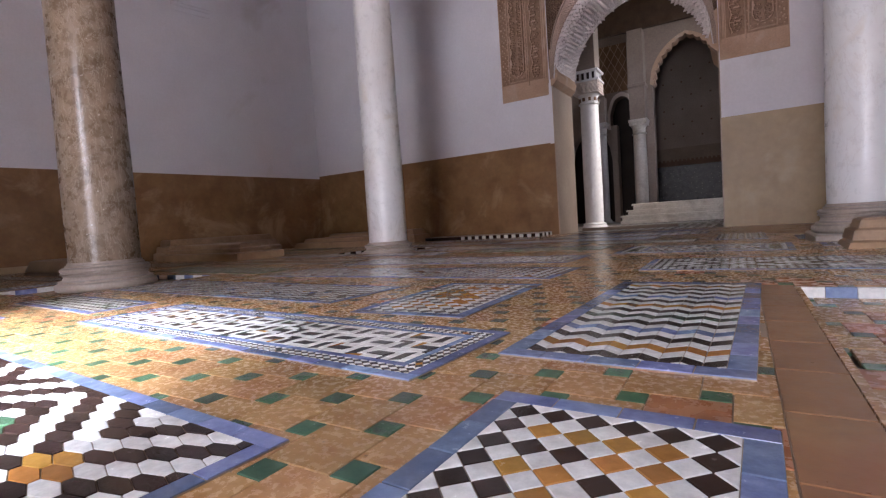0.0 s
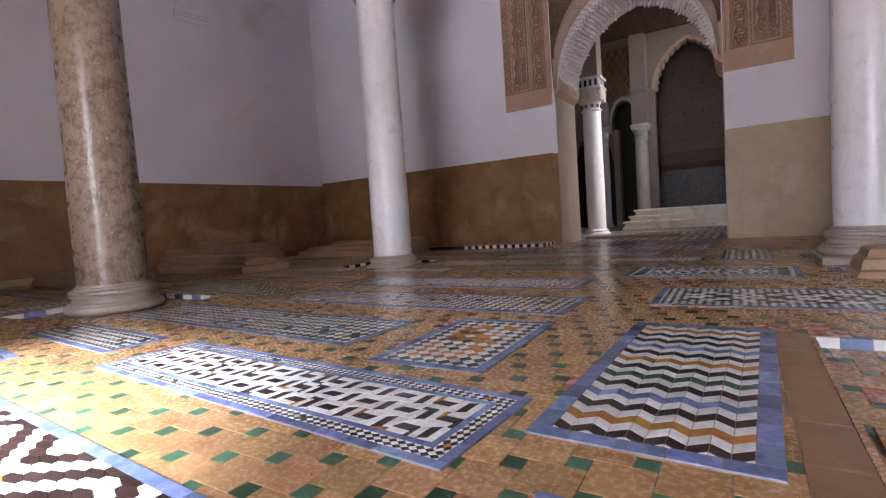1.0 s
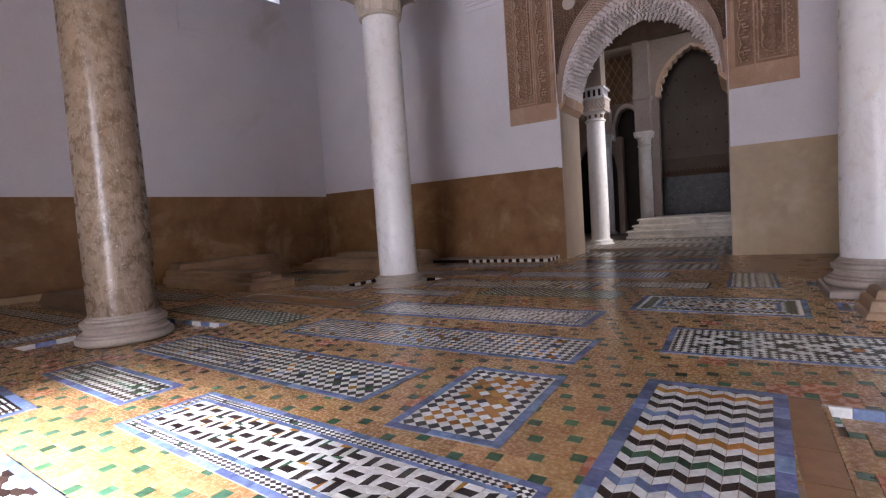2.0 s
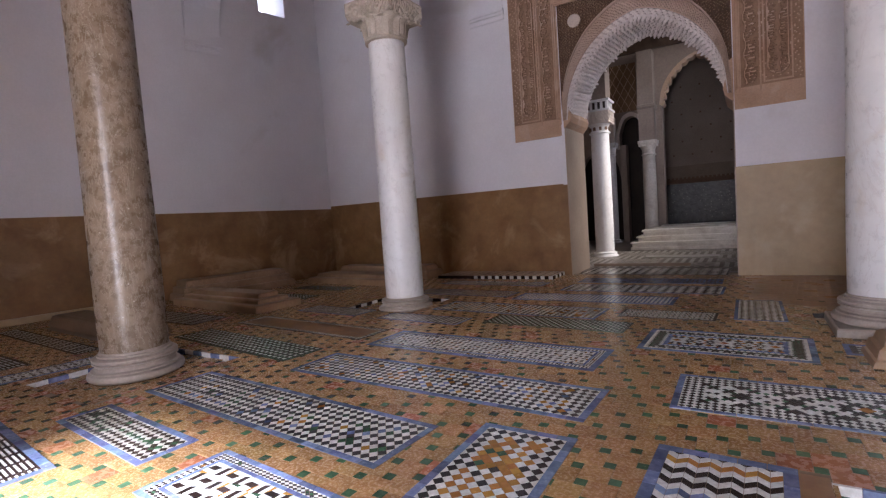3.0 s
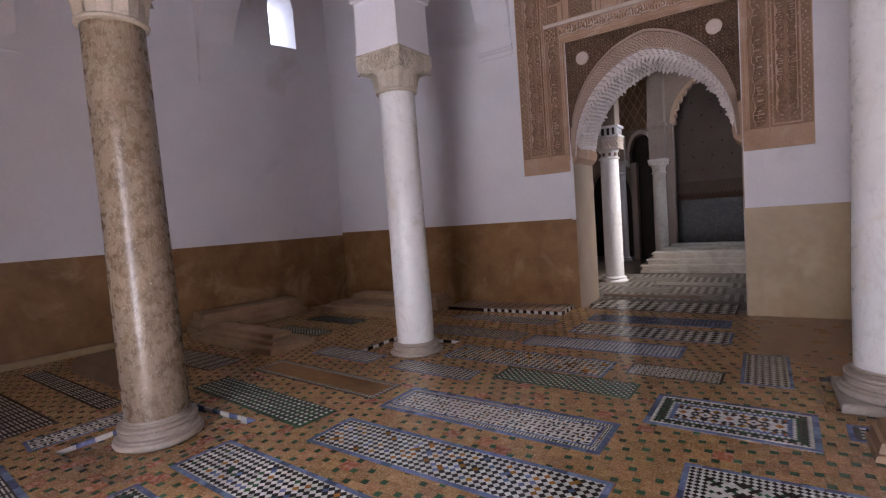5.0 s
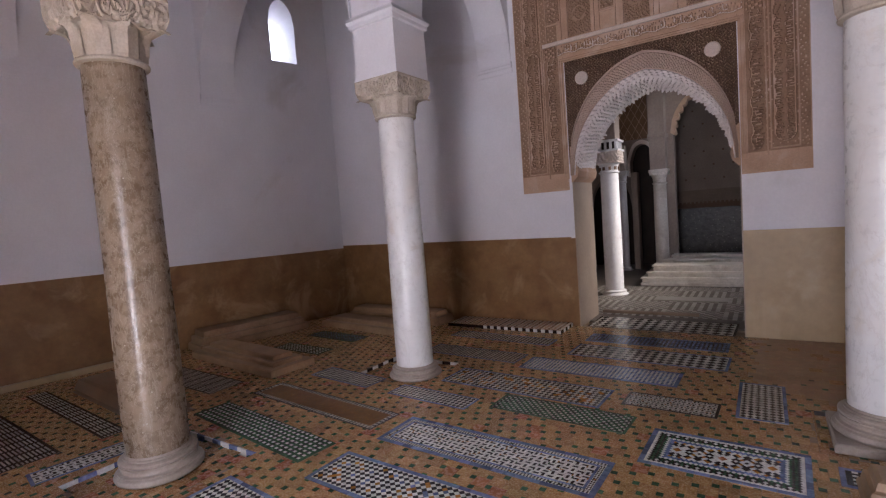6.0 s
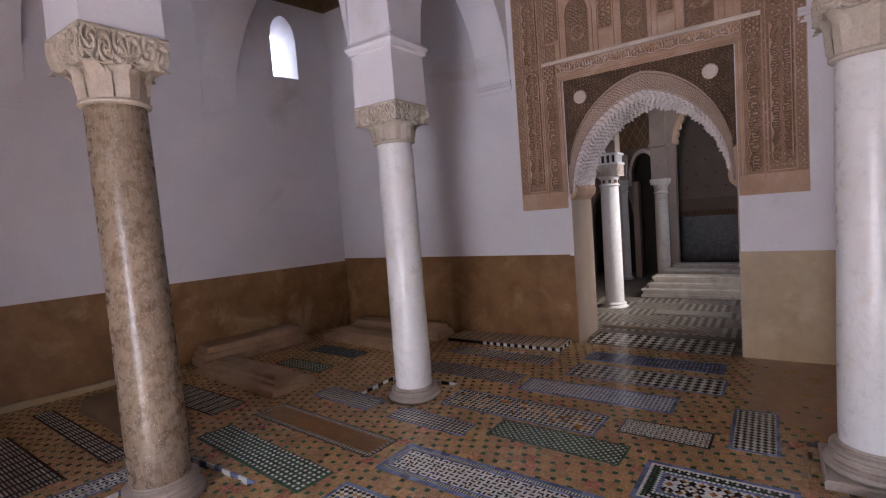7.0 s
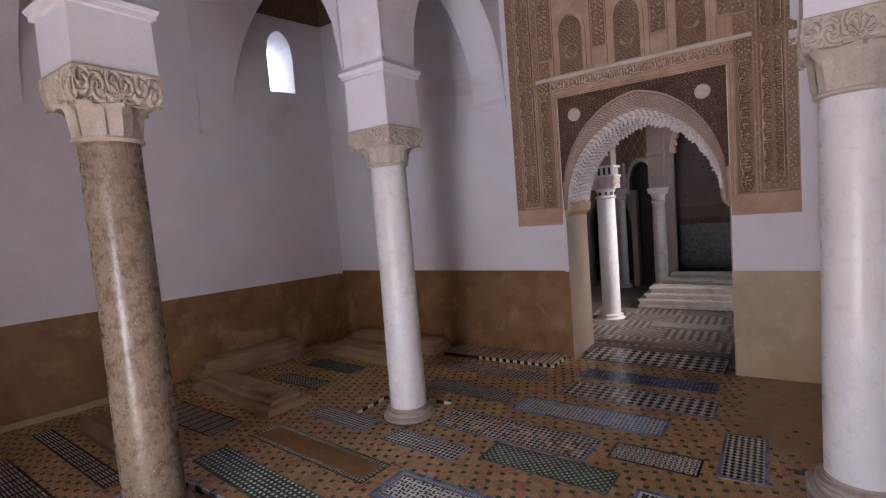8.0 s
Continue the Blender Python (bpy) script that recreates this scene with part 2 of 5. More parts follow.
# left wall, with the small pointed window
s = Shape()
win = [(0.63, 1.10, 4.55, arch_curve(0.63, 1.10, 5.2, 5.6, 8))]
pierced_wall(s, (LW.x, LW.y), (LDIR.x, LDIR.y), 10.6, -0.1, TOP, -0.7, win)
wall_left = structure(s.part("wall_left", PLASTER), "white plastered wall with a small high window", "wall")
s = Shape()
pierced_wall(s, (LW.x, LW.y), (LDIR.x, LDIR.y), 10.6, -0.1, 1.27, 0.004, [])
for p in range(len(s.v)):
    if s.v[p][2] > 1.0:
        s.v[p] = (s.v[p][0], s.v[p][1], 1.222 + 0.011 * (LW.y - s.v[p][1]))
structure(s.part("dado_left", DADO), "ochre tadelakt dado, stained and worn", "dado")

# wall with the carved doorway
OX0, OX1 = -1.95, 0.05
door_curve = arch_curve(OX0 + 0.06, OX1 - 0.06, 2.12, 3.25, 16, 0.14)
s = Shape()
pierced_wall(s, (-7.2, DOOR_Y), (1, 0), 12.2, 1.27, TOP, 0.86, [(OX0 + 7.2, OX1 + 7.2, 1.27, [(OX0 + 7.2, 2.12)] + [(x + 7.2, z) for x, z in door_curve] + [(OX1 + 7.2, 2.12)])])
structure(s.part("wall_door", PLASTER), "white plastered wall with an arched doorway", "wall")
s = Shape().box(-7.2, OX0, DOOR_Y - 0.004, DOOR_Y + 0.855, -0.1, 1.27)
structure(s.part("dado_door", DADO), "ochre tadelakt dado beside the doorway", "dado")
s = Shape().box(OX1, 5.0, DOOR_Y - 0.004, DOOR_Y + 0.855, -0.1, 1.27)
structure(s.part("dado_door", DADO_PALE), "pale worn ochre dado beside the doorway", "dado")

# the rest of the hall, behind the camera
# unseen wall; its depth and opening are set to shape the entrance light
s = Shape()
pierced_wall(s, (5.0, -2.5), (-1, 0), 13.4, -0.1, TOP, 1.2, [(4.25, 6.15, -0.1, [(4.25, 3.12), (6.15, 3.12)])])
structure(s.part("wall_near", PLASTER), "white plastered wall with the entrance", "wall")
structure(Shape().box(5.0, 5.5, -3.0, 7.75, -0.1, TOP).part("wall_right", PLASTER), "white plastered side wall", "wall")
structure(Shape().box(-9.5, 5.5, -3.0, 7.75, TOP, TOP + 0.3).part("ceiling", WOOD), "dark carved cedar ceiling", "ceiling")

base = Shape()
pierced_wall(base, (LW.x + LDIR.x * 3.4, LW.y + LDIR.y * 3.4), (LDIR.x, LDIR.y), 7.0, -0.05, 0.075, 0.07, [])
structure(base.part("baseboard", DADO_PALE), "low pale plaster ledge along the dado", "baseboard")

# ---------------------------------------------------------------- columns and arches
COL_L, COL_M, COL_R = (-3.575, 1.915), (-3.025, 4.41), (0.92, 4.42)


def leaf(shape, x, y, z, ang, r0, h, w, out):
    """One upright acanthus leaf that curls outwards at its tip."""
    c, sn = math.cos(ang), math.sin(ang)
    rows = [(0.0, w, 0.0), (0.45, w * 1.08, 0.010), (0.72, w * 1.1, 0.22 * out), (0.88, w * 0.95, 0.6 * out), (0.97, w * 0.65, out), (0.86, w * 0.3, out * 1.15)]
    vs = []
    for f, ww, o in rows:
        for side, lift in ((-1, -0.004), (0, 0.024), (1, -0.004)):
            rr = r0 + o + lift
            vs.append((x + c * rr - sn * side * ww, y + sn * rr + c * side * ww, z + f * h))
    vs += [(x + c * (r0 - 0.02), y + sn * (r0 - 0.02), z), (x + c * (r0 - 0.01), y + sn * (r0 - 0.01), z + 0.8 * h)]
    n = len(rows)
    fs = [(3 * i + j, 3 * i + j + 1, 3 * i + j + 4, 3 * i + j + 3) for i in range(n - 1) for j in range(2)]
    shape.add(vs, fs)


def column(name, at, base_z, radius, neck, cap_top, mould, shaft_mat, label, leaves, cap_half, plinth, ab, low=1.0):
    x, y = at
    ob = tagged(thing(name, (x, y, base_z)), label, "column", group="columns of the hall")
    z0 = 0.0
    b = base_z
    if plinth:
        Shape().loft([square_ring(plinth, 0), square_ring(plinth, 0.05), square_ring(plinth - 0.012, 0.062)]).part("plinth", BASE_STONE, ob)
        z0 = 0.06
    r = radius
    prof = [(r + 0.066, z0), (r + 0.084, z0 + 0.012), (r + 0.09, z0 + 0.03), (r + 0.083, z0 + 0.05), (r + 0.064, z0 + 0.06), (r + 0.064, z0 + 0.07), (r + 0.042, z0 + 0.078), (r + 0.034, z0 + 0.095),
            (r + 0.038, z0 + 0.108), (r + 0.052, z0 + 0.114), (r + 0.052, z0 + 0.122), (r + 0.044, z0 + 0.125), (r + 0.053, z0 + 0.135), (r + 0.052, z0 + 0.148), (r + 0.04, z0 + 0.157), (r + 0.02, z0 + 0.16), (r + 0.021, z0 + 0.172),
            (r + 0.01, z0 + 0.176), (r + 0.006, z0 + 0.19), (r - 0.02, z0 + 0.192)]
    prof = [(q, z0 + (z - z0) * low) for q, z in prof]
    Shape().lathe(prof, 0, 0, 48).part("base", BASE_STONE, ob, "moulded round base, chipped", smooth=True)
    zb = z0 + 0.19 * low
    top = neck - b
    shaft = [(r * (1.0 - 0.075 * f ** 1.5) + 0.002 * math.sin(9 * f), zb + (top - zb) * f) for f in [i / 16 for i in range(17)]]
    Shape().lathe(shaft, 0, 0, 48).part("shaft", shaft_mat, ob, smooth=True)
    Shape().lathe([(r - 0.01, top - 0.004), (r + 0.016, top + 0.004), (r + 0.02, top + 0.018), (r + 0.012, top + 0.032), (r - 0.02, top + 0.035)], 0, 0, 40).part("neck_ring", CAP_STONE, ob, smooth=True)
    # capital: a bell, leaves round it, and a carved square block
    h = cap_top - b - top - 0.03
    t0 = top + 0.03
    bell = Shape().lathe([(r - 0.015, t0), (r - 0.012, t0 + 0.5 * ab * h), (r + 0.006, t0 + 0.8 * ab * h), (cap_half * 0.86, t0 + (ab + 0.04) * h), (cap_half * 0.84, t0 + (ab + 0.06) * h)], 0, 0, 32)
    bell_ob = bell.part("bell", CAP_STONE, ob, smooth=True)
    lv = Shape()
    w = 0.93 * math.pi * r / leaves
    for i in range(leaves):
        leaf(lv, 0, 0, t0, 2 * math.pi * i / leaves + math.pi / 4, r - 0.004, (ab + 0.02) * h, w, 0.055)
    for i in range(4):
        leaf(lv, 0, 0, t0 + 0.10 * h, math.pi / 4 + math.pi / 2 * i, r + 0.006, (ab - 0.06) * h, 0.05, cap_half * 1.24 - r)
        leaf(lv, 0, 0, t0 + 0.06 * h, math.pi / 2 * i, r + 0.004, (ab - 0.04) * h, 0.06, cap_half * 0.95 - r)
    lv.part("leaf_ring", CAP_STONE, bell_ob, "curling carved leaves", smooth=True)
    # carved block: scrolls of foliage round a shell on each side
    blk = Shape()
    k, rows = 90, 24
    rings = []
    for j in range(rows + 1):
        f = j / rows
        zz = t0 + h * (ab + (1 - ab) * f)
        hh = cap_half * (0.90 + 0.10 * min(1, f * 2.5))
        ring = []
        for q, (px, py, _) in enumerate(square_ring(hh, 0, k=k)):
            side, u = divmod(q, k)
            u = u / k
            bumpy = 0.0
            if 0 < j < rows and 0 < u < 1:
                n = int(u * 6)
                du, df = (u * 6 - n - 0.5), (f - (0.42 if n % 2 else 0.58)) * 1.5
                d, th = math.hypot(du, df), math.atan2(df, du)
                w_ = math.cos(15 * d - (1 if n % 2 else -1) * th * 2 + side) + 0.35 * math.cos(5 * th + 9 * f)
                dsh = math.hypot((u - 0.5) * 5.5, (f - 0.42) * 1.9)
                if dsh < 0.62:
                    w_ = 0.5 + 0.9 * math.cos(13 * math.atan2(f - 0.2, (u - 0.5) * 3)) - (dsh > 0.54)
                if f > 0.9:
                    w_ = 1.0
                bumpy = -0.014 + 0.018 * min(1.0, max(0.0, (w_ + 0.45) / 0.9))
            d = (1 + bumpy / hh)
            ring.append((px * d, py * d, zz))
        rings.append(ring)
    blk.loft(rings).part("abacus", CAP_STONE, ob, "square block carved with foliage and shells")
    # plastered impost with its moulding
    m0, m1 = mould[0] - b, mould[1] - b
    ih = cap_half - 0.012
    c0 = cap_top - b
    imp = [(ih, c0), (ih - 0.006, m0), (ih + 0.022, m0 + 0.006), (ih + 0.024, m0 + 0.04), (ih + 0.034, m0 + 0.05), (ih + 0.046, m0 + 0.075), (ih + 0.03, m0 + 0.1), (ih + 0.008, m0 + 0.115), (ih - 0.004, m1)]
    Shape().loft([square_ring(a, z) for a, z in imp]).part("impost", PLASTER, ob, "white plastered impost block with a moulded rim")
    return ob


column("column", COL_L, -0.03, 0.212, 2.925, 3.405, (3.80, 3.94), GREY_MARBLE, "polished grey-brown veined marble column with carved capital", 8, 0.285, 0, 0.48)
column("column", COL_M, -0.03, 0.203, 2.77, 3.17, (3.70, 3.84), MARBLE, "white marble column with a leafy carved capital", 12, 0.285, 0, 0.46, 0.72)
column("column", COL_R, -0.03, 0.210, 2.775, 3.25, (3.78, 3.92), MARBLE, "thick white marble column with carved capital", 8, 0.29, 0.305, 0.56)


def arch_between(name, a, b, z0, za, thick, label):
    """A plastered arch with the wall above it, between two plan points."""
    a, b = Vector(a), Vector(b)
    way = (b - a).normalized()
    ln = (b - a).length
    side = Vector((-way.y, way.x)) * (thick / 2)
    sh = Shape()
    pierced_wall(sh, (a.x - side.x, a.y - side.y), (way.x, way.y), ln, z0, TOP, thick, [(0.001, ln - 0.001, z0, arch_curve(0.001, ln - 0.001, z0, za, 18, 0.16))])
    return structure(sh.part(name, PLASTER), label, "arch")


def left_x(y):
    return LW.x + (y - LW.y) * (LDIR.x / LDIR.y)


H = 0.265
arch_between("arch_north", (COL_M[0], COL_M[1] + H), (COL_M[0], DOOR_Y), 3.84, 5.30, 0.53, "white plastered arch from the column to the doorway wall")
arch_between("arch_west", (COL_M[0] - H, COL_M[1]), (left_x(4.8) , 4.86), 3.84, 5.60, 0.53, "white plastered arch from the column to the side wall")
arch_between("arch_west", (COL_L[0] - H, COL_L[1]), (left_x(2.3), 2.28), 3.94, 5.65, 0.53, "white plastered arch beside the grey column")
arch_between("arch_north", (COL_R[0], COL_R[1] + H), (COL_R[0], DOOR_Y), 3.88, 5.8, 0.53, "white plastered arch above the thick column")
for cx, cy, z0 in ((COL_M[0], COL_M[1], 3.83), (COL_L[0], COL_L[1], 3.93), (COL_R[0], COL_R[1], 3.87)):
    structure(Shape().loft([square_ring(H, z, cx, cy) for z in (z0, TOP)]).part("pier", PLASTER), "white plastered pier above a column", "pier")
structure(Shape().lathe([(0.012, 3.84), (0.03, 3.86), (0.016, 3.9), (0.014, TOP)], COL_M[0] + H, COL_M[1] - H, 12).part("trim_bead", PLASTER), "thin plaster bead up the pier's corner", "trim")


def corbel(name, at, way, width, z):
    """The moulded plaster band on which an arch meets a wall."""
    sh = Shape()
    nx, ny = way
    tx, ty = -ny, nx
    for d, lo, hi in ((0.012, z - 0.16, z - 0.05), (0.03, z - 0.09, z - 0.05), (0.045, z - 0.05, z - 0.008)):
        pts = [(-width / 2, -0.05), (width / 2, -0.05), (width / 2, d), (-width / 2, d)]
        vs = [(at[0] + tx * p + nx * q, at[1] + ty * p + ny * q, zz) for zz in (lo, hi) for p, q in pts]
        sh.add(vs, [(3, 2, 1, 0), (4, 5, 6, 7), (0, 1, 5, 4), (1, 2, 6, 5), (2, 3, 7, 6), (3, 0, 4, 7)])
    return structure(sh.part(name, PLASTER), "moulded plaster band under an arch", "trim")


nl = (-LDIR.y, LDIR.x)
corbel("trim_corbel", (COL_M[0], DOOR_Y), (0, -1), 0.56, 3.86)
corbel("trim_corbel", (COL_R[0], DOOR_Y), (0, -1), 0.56, 3.88)
corbel("trim_corbel", (left_x(4.86), 4.86), nl, 0.56, 3.84)
corbel("trim_corbel", (left_x(2.28), 2.28), nl, 0.56, 3.84)
# carved cedar frieze under the ceiling of the corner bay
structure(Shape().box(-6.6, -3.3, DOOR_Y - 0.05, DOOR_Y, 5.83, TOP - 0.004).part("trim_frieze", FRIEZE), "dark carved cedar frieze below the ceiling", "frieze")
fr = Shape()
pierced_wall(fr, (LW.x, LW.y), (LDIR.x, LDIR.y), 1.85, 5.83, TOP - 0.004, 0.05, [])
structure(fr.part("trim_frieze", FRIEZE), "dark carved cedar frieze below the ceiling", "frieze")

# ---------------------------------------------------------------- tombs
def stepped_tomb(name, cx, cy, length, width, ang, steps, mat, label, slope=0.0):
    ob = tagged(thing(name, (cx, cy, 0)), label, "tomb")
    ob.rotation_euler = (0, 0, radians(ang))
    z = 0.0
    for i, (l, w, h) in enumerate(steps):
        a, b = length / 2 - l, width / 2 - w
        e = 0.012
        rings = []
        for zz, k in ((z, 0.0), (z + h - e, slope * 0.6), (z + h, slope + e)):
            rings.append([(-a + k, -b + k, zz), (a - k, -b + k, zz), (a - k, b - k, zz), (-a + k, b - k, zz)])
        Shape().loft(rings).part("slab", mat, ob)
        z += h
    return ob


stepped_tomb("tomb", -5.42, 3.98, 1.95, 0.60, -5, [(0, 0, 0.085), (0.10, 0.10, 0.05), (0.20, 0.17, 0.055)], TOMB_STONE, "low stepped tomb of worn tan marble")
stepped_tomb("tomb", -6.63, 4.85, 0.62, 1.75, -11, [(0, 0, 0.10), (0.05, 0.05, 0.09), (0.11, 0.11, 0.09)], TOMB_STONE, "stepped marble tomb along the dado", 0.02)
stepped_tomb("tomb", -5.10, 5.98, 1.85, 0.56, -6, [(0, 0, 0.09), (0.12, 0.10, 0.06)], TOMB_STONE, "broad low marble tomb in the corner", 0.03)
stepped_tomb("tomb", -5.0, 6.60, 2.0, 0.46, -3, [(0, 0, 0.12), (0.06, 0.06, 0.08)], TOMB_STONE, "dark rounded tomb slab against the dado", 0.04)
stepped_tomb("tomb", -5.45, 2.52, 2.0, 0.46, -4, [(0, 0, 0.03), (0.02, 0.02, 0.12)], DARK_SLAB, "dark sloping brown tomb cover", 0.07)
stepped_tomb("tomb", 1.62, 3.56, 1.9, 0.34, 0, [(0, 0, 0.04), (0.02, 0.02, 0.06), (0.05, 0.05, 0.05)], TOMB_STONE, "pink stepped marble tomb beside the thick column", 0.02)

# ---------------------------------------------------------------- floor
PITS = [(-3.97, -3.05, 1.40, 2.37), (-3.62, -2.72, 4.06, 4.84), (0.53, 1.32, 4.02, 4.76), (0.35, 1.25, 0.55, 2.07)]
xs = sorted({-9.4, 6.0} | {p for q in PITS for p in q[:2]})
ys = sorted({-3.4, 7.0} | {p for q in PITS for p in q[2:]})
bed = Shape()
for x0, x1 in zip(xs, xs[1:]):
    for y0, y1 in zip(ys, ys[1:]):
        mx, my = (x0 + x1) / 2, (y0 + y1) / 2
        if not any(a < mx < b and c < my < d for a, b, c, d in PITS):
            bed.box(x0, x1, y0, y1, -0.064, -0.003)
floor = structure(bed.part("floor", MORTAR), "old tiled floor of terracotta squares and green insets", "floor")

# panels: x, y, length, width, turn, pattern, size, colours, border width
PANELS = [
    ("doorway", -0.95, 7.21, 1.80, 0.66, -2, "diamond", 0.062, "kw", 0.03),
    ("grey_blue", -0.88, 6.34, 1.57, 0.38, -0.5, "diamond", 0.022, "bk", 0.03),
    ("bold", -0.87, 5.75, 1.62, 0.47, -2, "diamond", 0.045, "kw", 0.026),
    ("blue", -1.22, 5.11, 1.58, 0.41, -1.3, "diamond", 0.020, "bw", 0.035),
    ("ladder", -1.75, 4.44, 1.65, 0.45, -3, "diamond", 0.026, "kwo", 0.026),
    ("upright", 0.21, 4.81, 0.34, 0.83, 0, "diamond", 0.026, "kw", 0.026),
    ("star_strip", -0.43, 4.48, 0.72, 0.31, -2, "weave", 0.038, "kwo", 0.022),
    ("green", -1.21, 3.98, 1.17, 0.34, -3, "dots", 0.030, "gw", 0.022),
    ("small_check", -2.43, 3.86, 0.92, 0.27, -3.2, "diamond", 0.023, "kw", 0.02),
    ("small_check", -3.65, 3.98, 0.92, 0.31, -5, "diamond", 0.024, "kw", 0.02),
    ("long_check", -1.43, 2.45, 1.93, 0.42, -2, "diamond", 0.0225, "kwbo", 0.035),
    ("star", 0.00, 3.68, 0.94, 0.55, -1.9, "rings", 0.0150, "kwog", 0.035),
    ("rings", 0.775, 2.755, 1.90, 0.49, 0.5, "rings", 0.0165, "kwog", 0.03),
    ("check", -0.65, 1.72, 0.41, 0.65, 0.5, "diamond", 0.0235, "kwogring", 0.035),
    ("bordered_weave", -1.01, 1.14, 1.51, 0.37, -4.3, "weave", 0.062, "kwo", 0.026),
    ("chevron", 0.035, 1.605, 0.43, 1.03, -2, "chevron", 0.036, "", 0.042),
    ("long_check", -1.99, 1.79, 1.89, 0.415, -4, "diamond", 0.0235, "kwbog", 0.033),
    ("small_check", -2.45, 1.29, 0.96, 0.26, -4.1, "diamond", 0.021, "kwg", 0.033),
    ("plain", -3.36, 3.30, 1.79, 0.36, -5.1, "plain", 0.040, "kw", 0.012),
    ("dark_check", -3.45, 2.67, 1.73, 0.35, -6.5, "grid", 0.030, "gkw", 0.010),
    ("blue_ended", -1.46, 3.14, 1.72, 0.46, -2, "weave", 0.050, "kwo", 0.040),
    ("small_check", -5.17, 4.65, 0.95, 0.29, -2, "grid", 0.030, "gw", 0.010),
    ("striped", -5.45, 3.22, 1.50, 0.42, -2, "stripe", 0.034, "kw", 0.010),
    ("grey_green", -5.20, 5.34, 1.05, 0.34, -4, "grid", 0.03, "gb", 0.02),
    ("ochre_check", 0.07, 0.655, 0.35, 0.50, -1.5, "diamond", 0.0225, "kworing", 0.037),
    ("hexagon", -1.09, 0.505, 1.60, 0.38, -3.2, "hex", 0.030, "", 0.030),
    ("lined", -3.22, 0.86, 1.80, 0.40, -5.5, "stripe", 0.026, "kwb", 0.04),
    ("striped", -5.50, 1.42, 1.70, 0.50, -2, "stripe", 0.036, "kw", 0.012),
    ("strip", -5.70, 2.08, 2.25, 0.20, -3, "stripe", 0.034, "kw", 0.010),
    ("zigzag", -4.24, 1.65, 0.27, 0.66, -9, "weave", 0.05, "kw", 0.025),
    ("lined", 1.05, 3.72, 0.90, 0.24, -2, "grid", 0.03, "kw", 0.03),
    ("faded", -2.75, 5.25, 1.30, 0.36, -3, "diamond", 0.022, "kw", 0.02),
    ("faded", -2.75, 6.0, 1.50, 0.30, -3, "diamond", 0.026, "kw", 0.02),
]
rnd = random.Random(7)


def clip(poly, x0, x1, y0, y1):
    """The part of a convex polygon inside a rectangle."""
    for axis, lim, keep in ((0, x0, 1), (0, x1, -1), (1, y0, 1), (1, y1, -1)):
        out = []
        for i, p in enumerate(poly):
            q = poly[(i + 1) % len(poly)]
            dp, dq = keep * (p[axis] - lim), keep * (q[axis] - lim)
            if dp >= 0:
                out.append(p)
            if (dp > 0 > dq) or (dp < 0 < dq):
                f = dp / (dp - dq)
                out.append((p[0] + f * (q[0] - p[0]), p[1] + f * (q[1] - p[1])))
        poly = out
        if len(poly) < 3:
            return []
    return poly


def area(poly):
    return abs(sum(p[0] * q[1] - q[0] * p[1] for p, q in zip(poly, poly[1:] + poly[:1]))) / 2


def shrink(poly, g):
    """Draws a polygon's outline in by about g, which leaves the joint."""
    n = len(poly)
    cx, cy = sum(p[0] for p in poly) / n, sum(p[1] for p in poly) / n
    r = math.sqrt(area(poly)) or 1e-6
    k = max(0.3, 1 - 2 * g / r)
    return [(cx + (x - cx) * k, cy + (y - cy) * k) for x, y in poly]


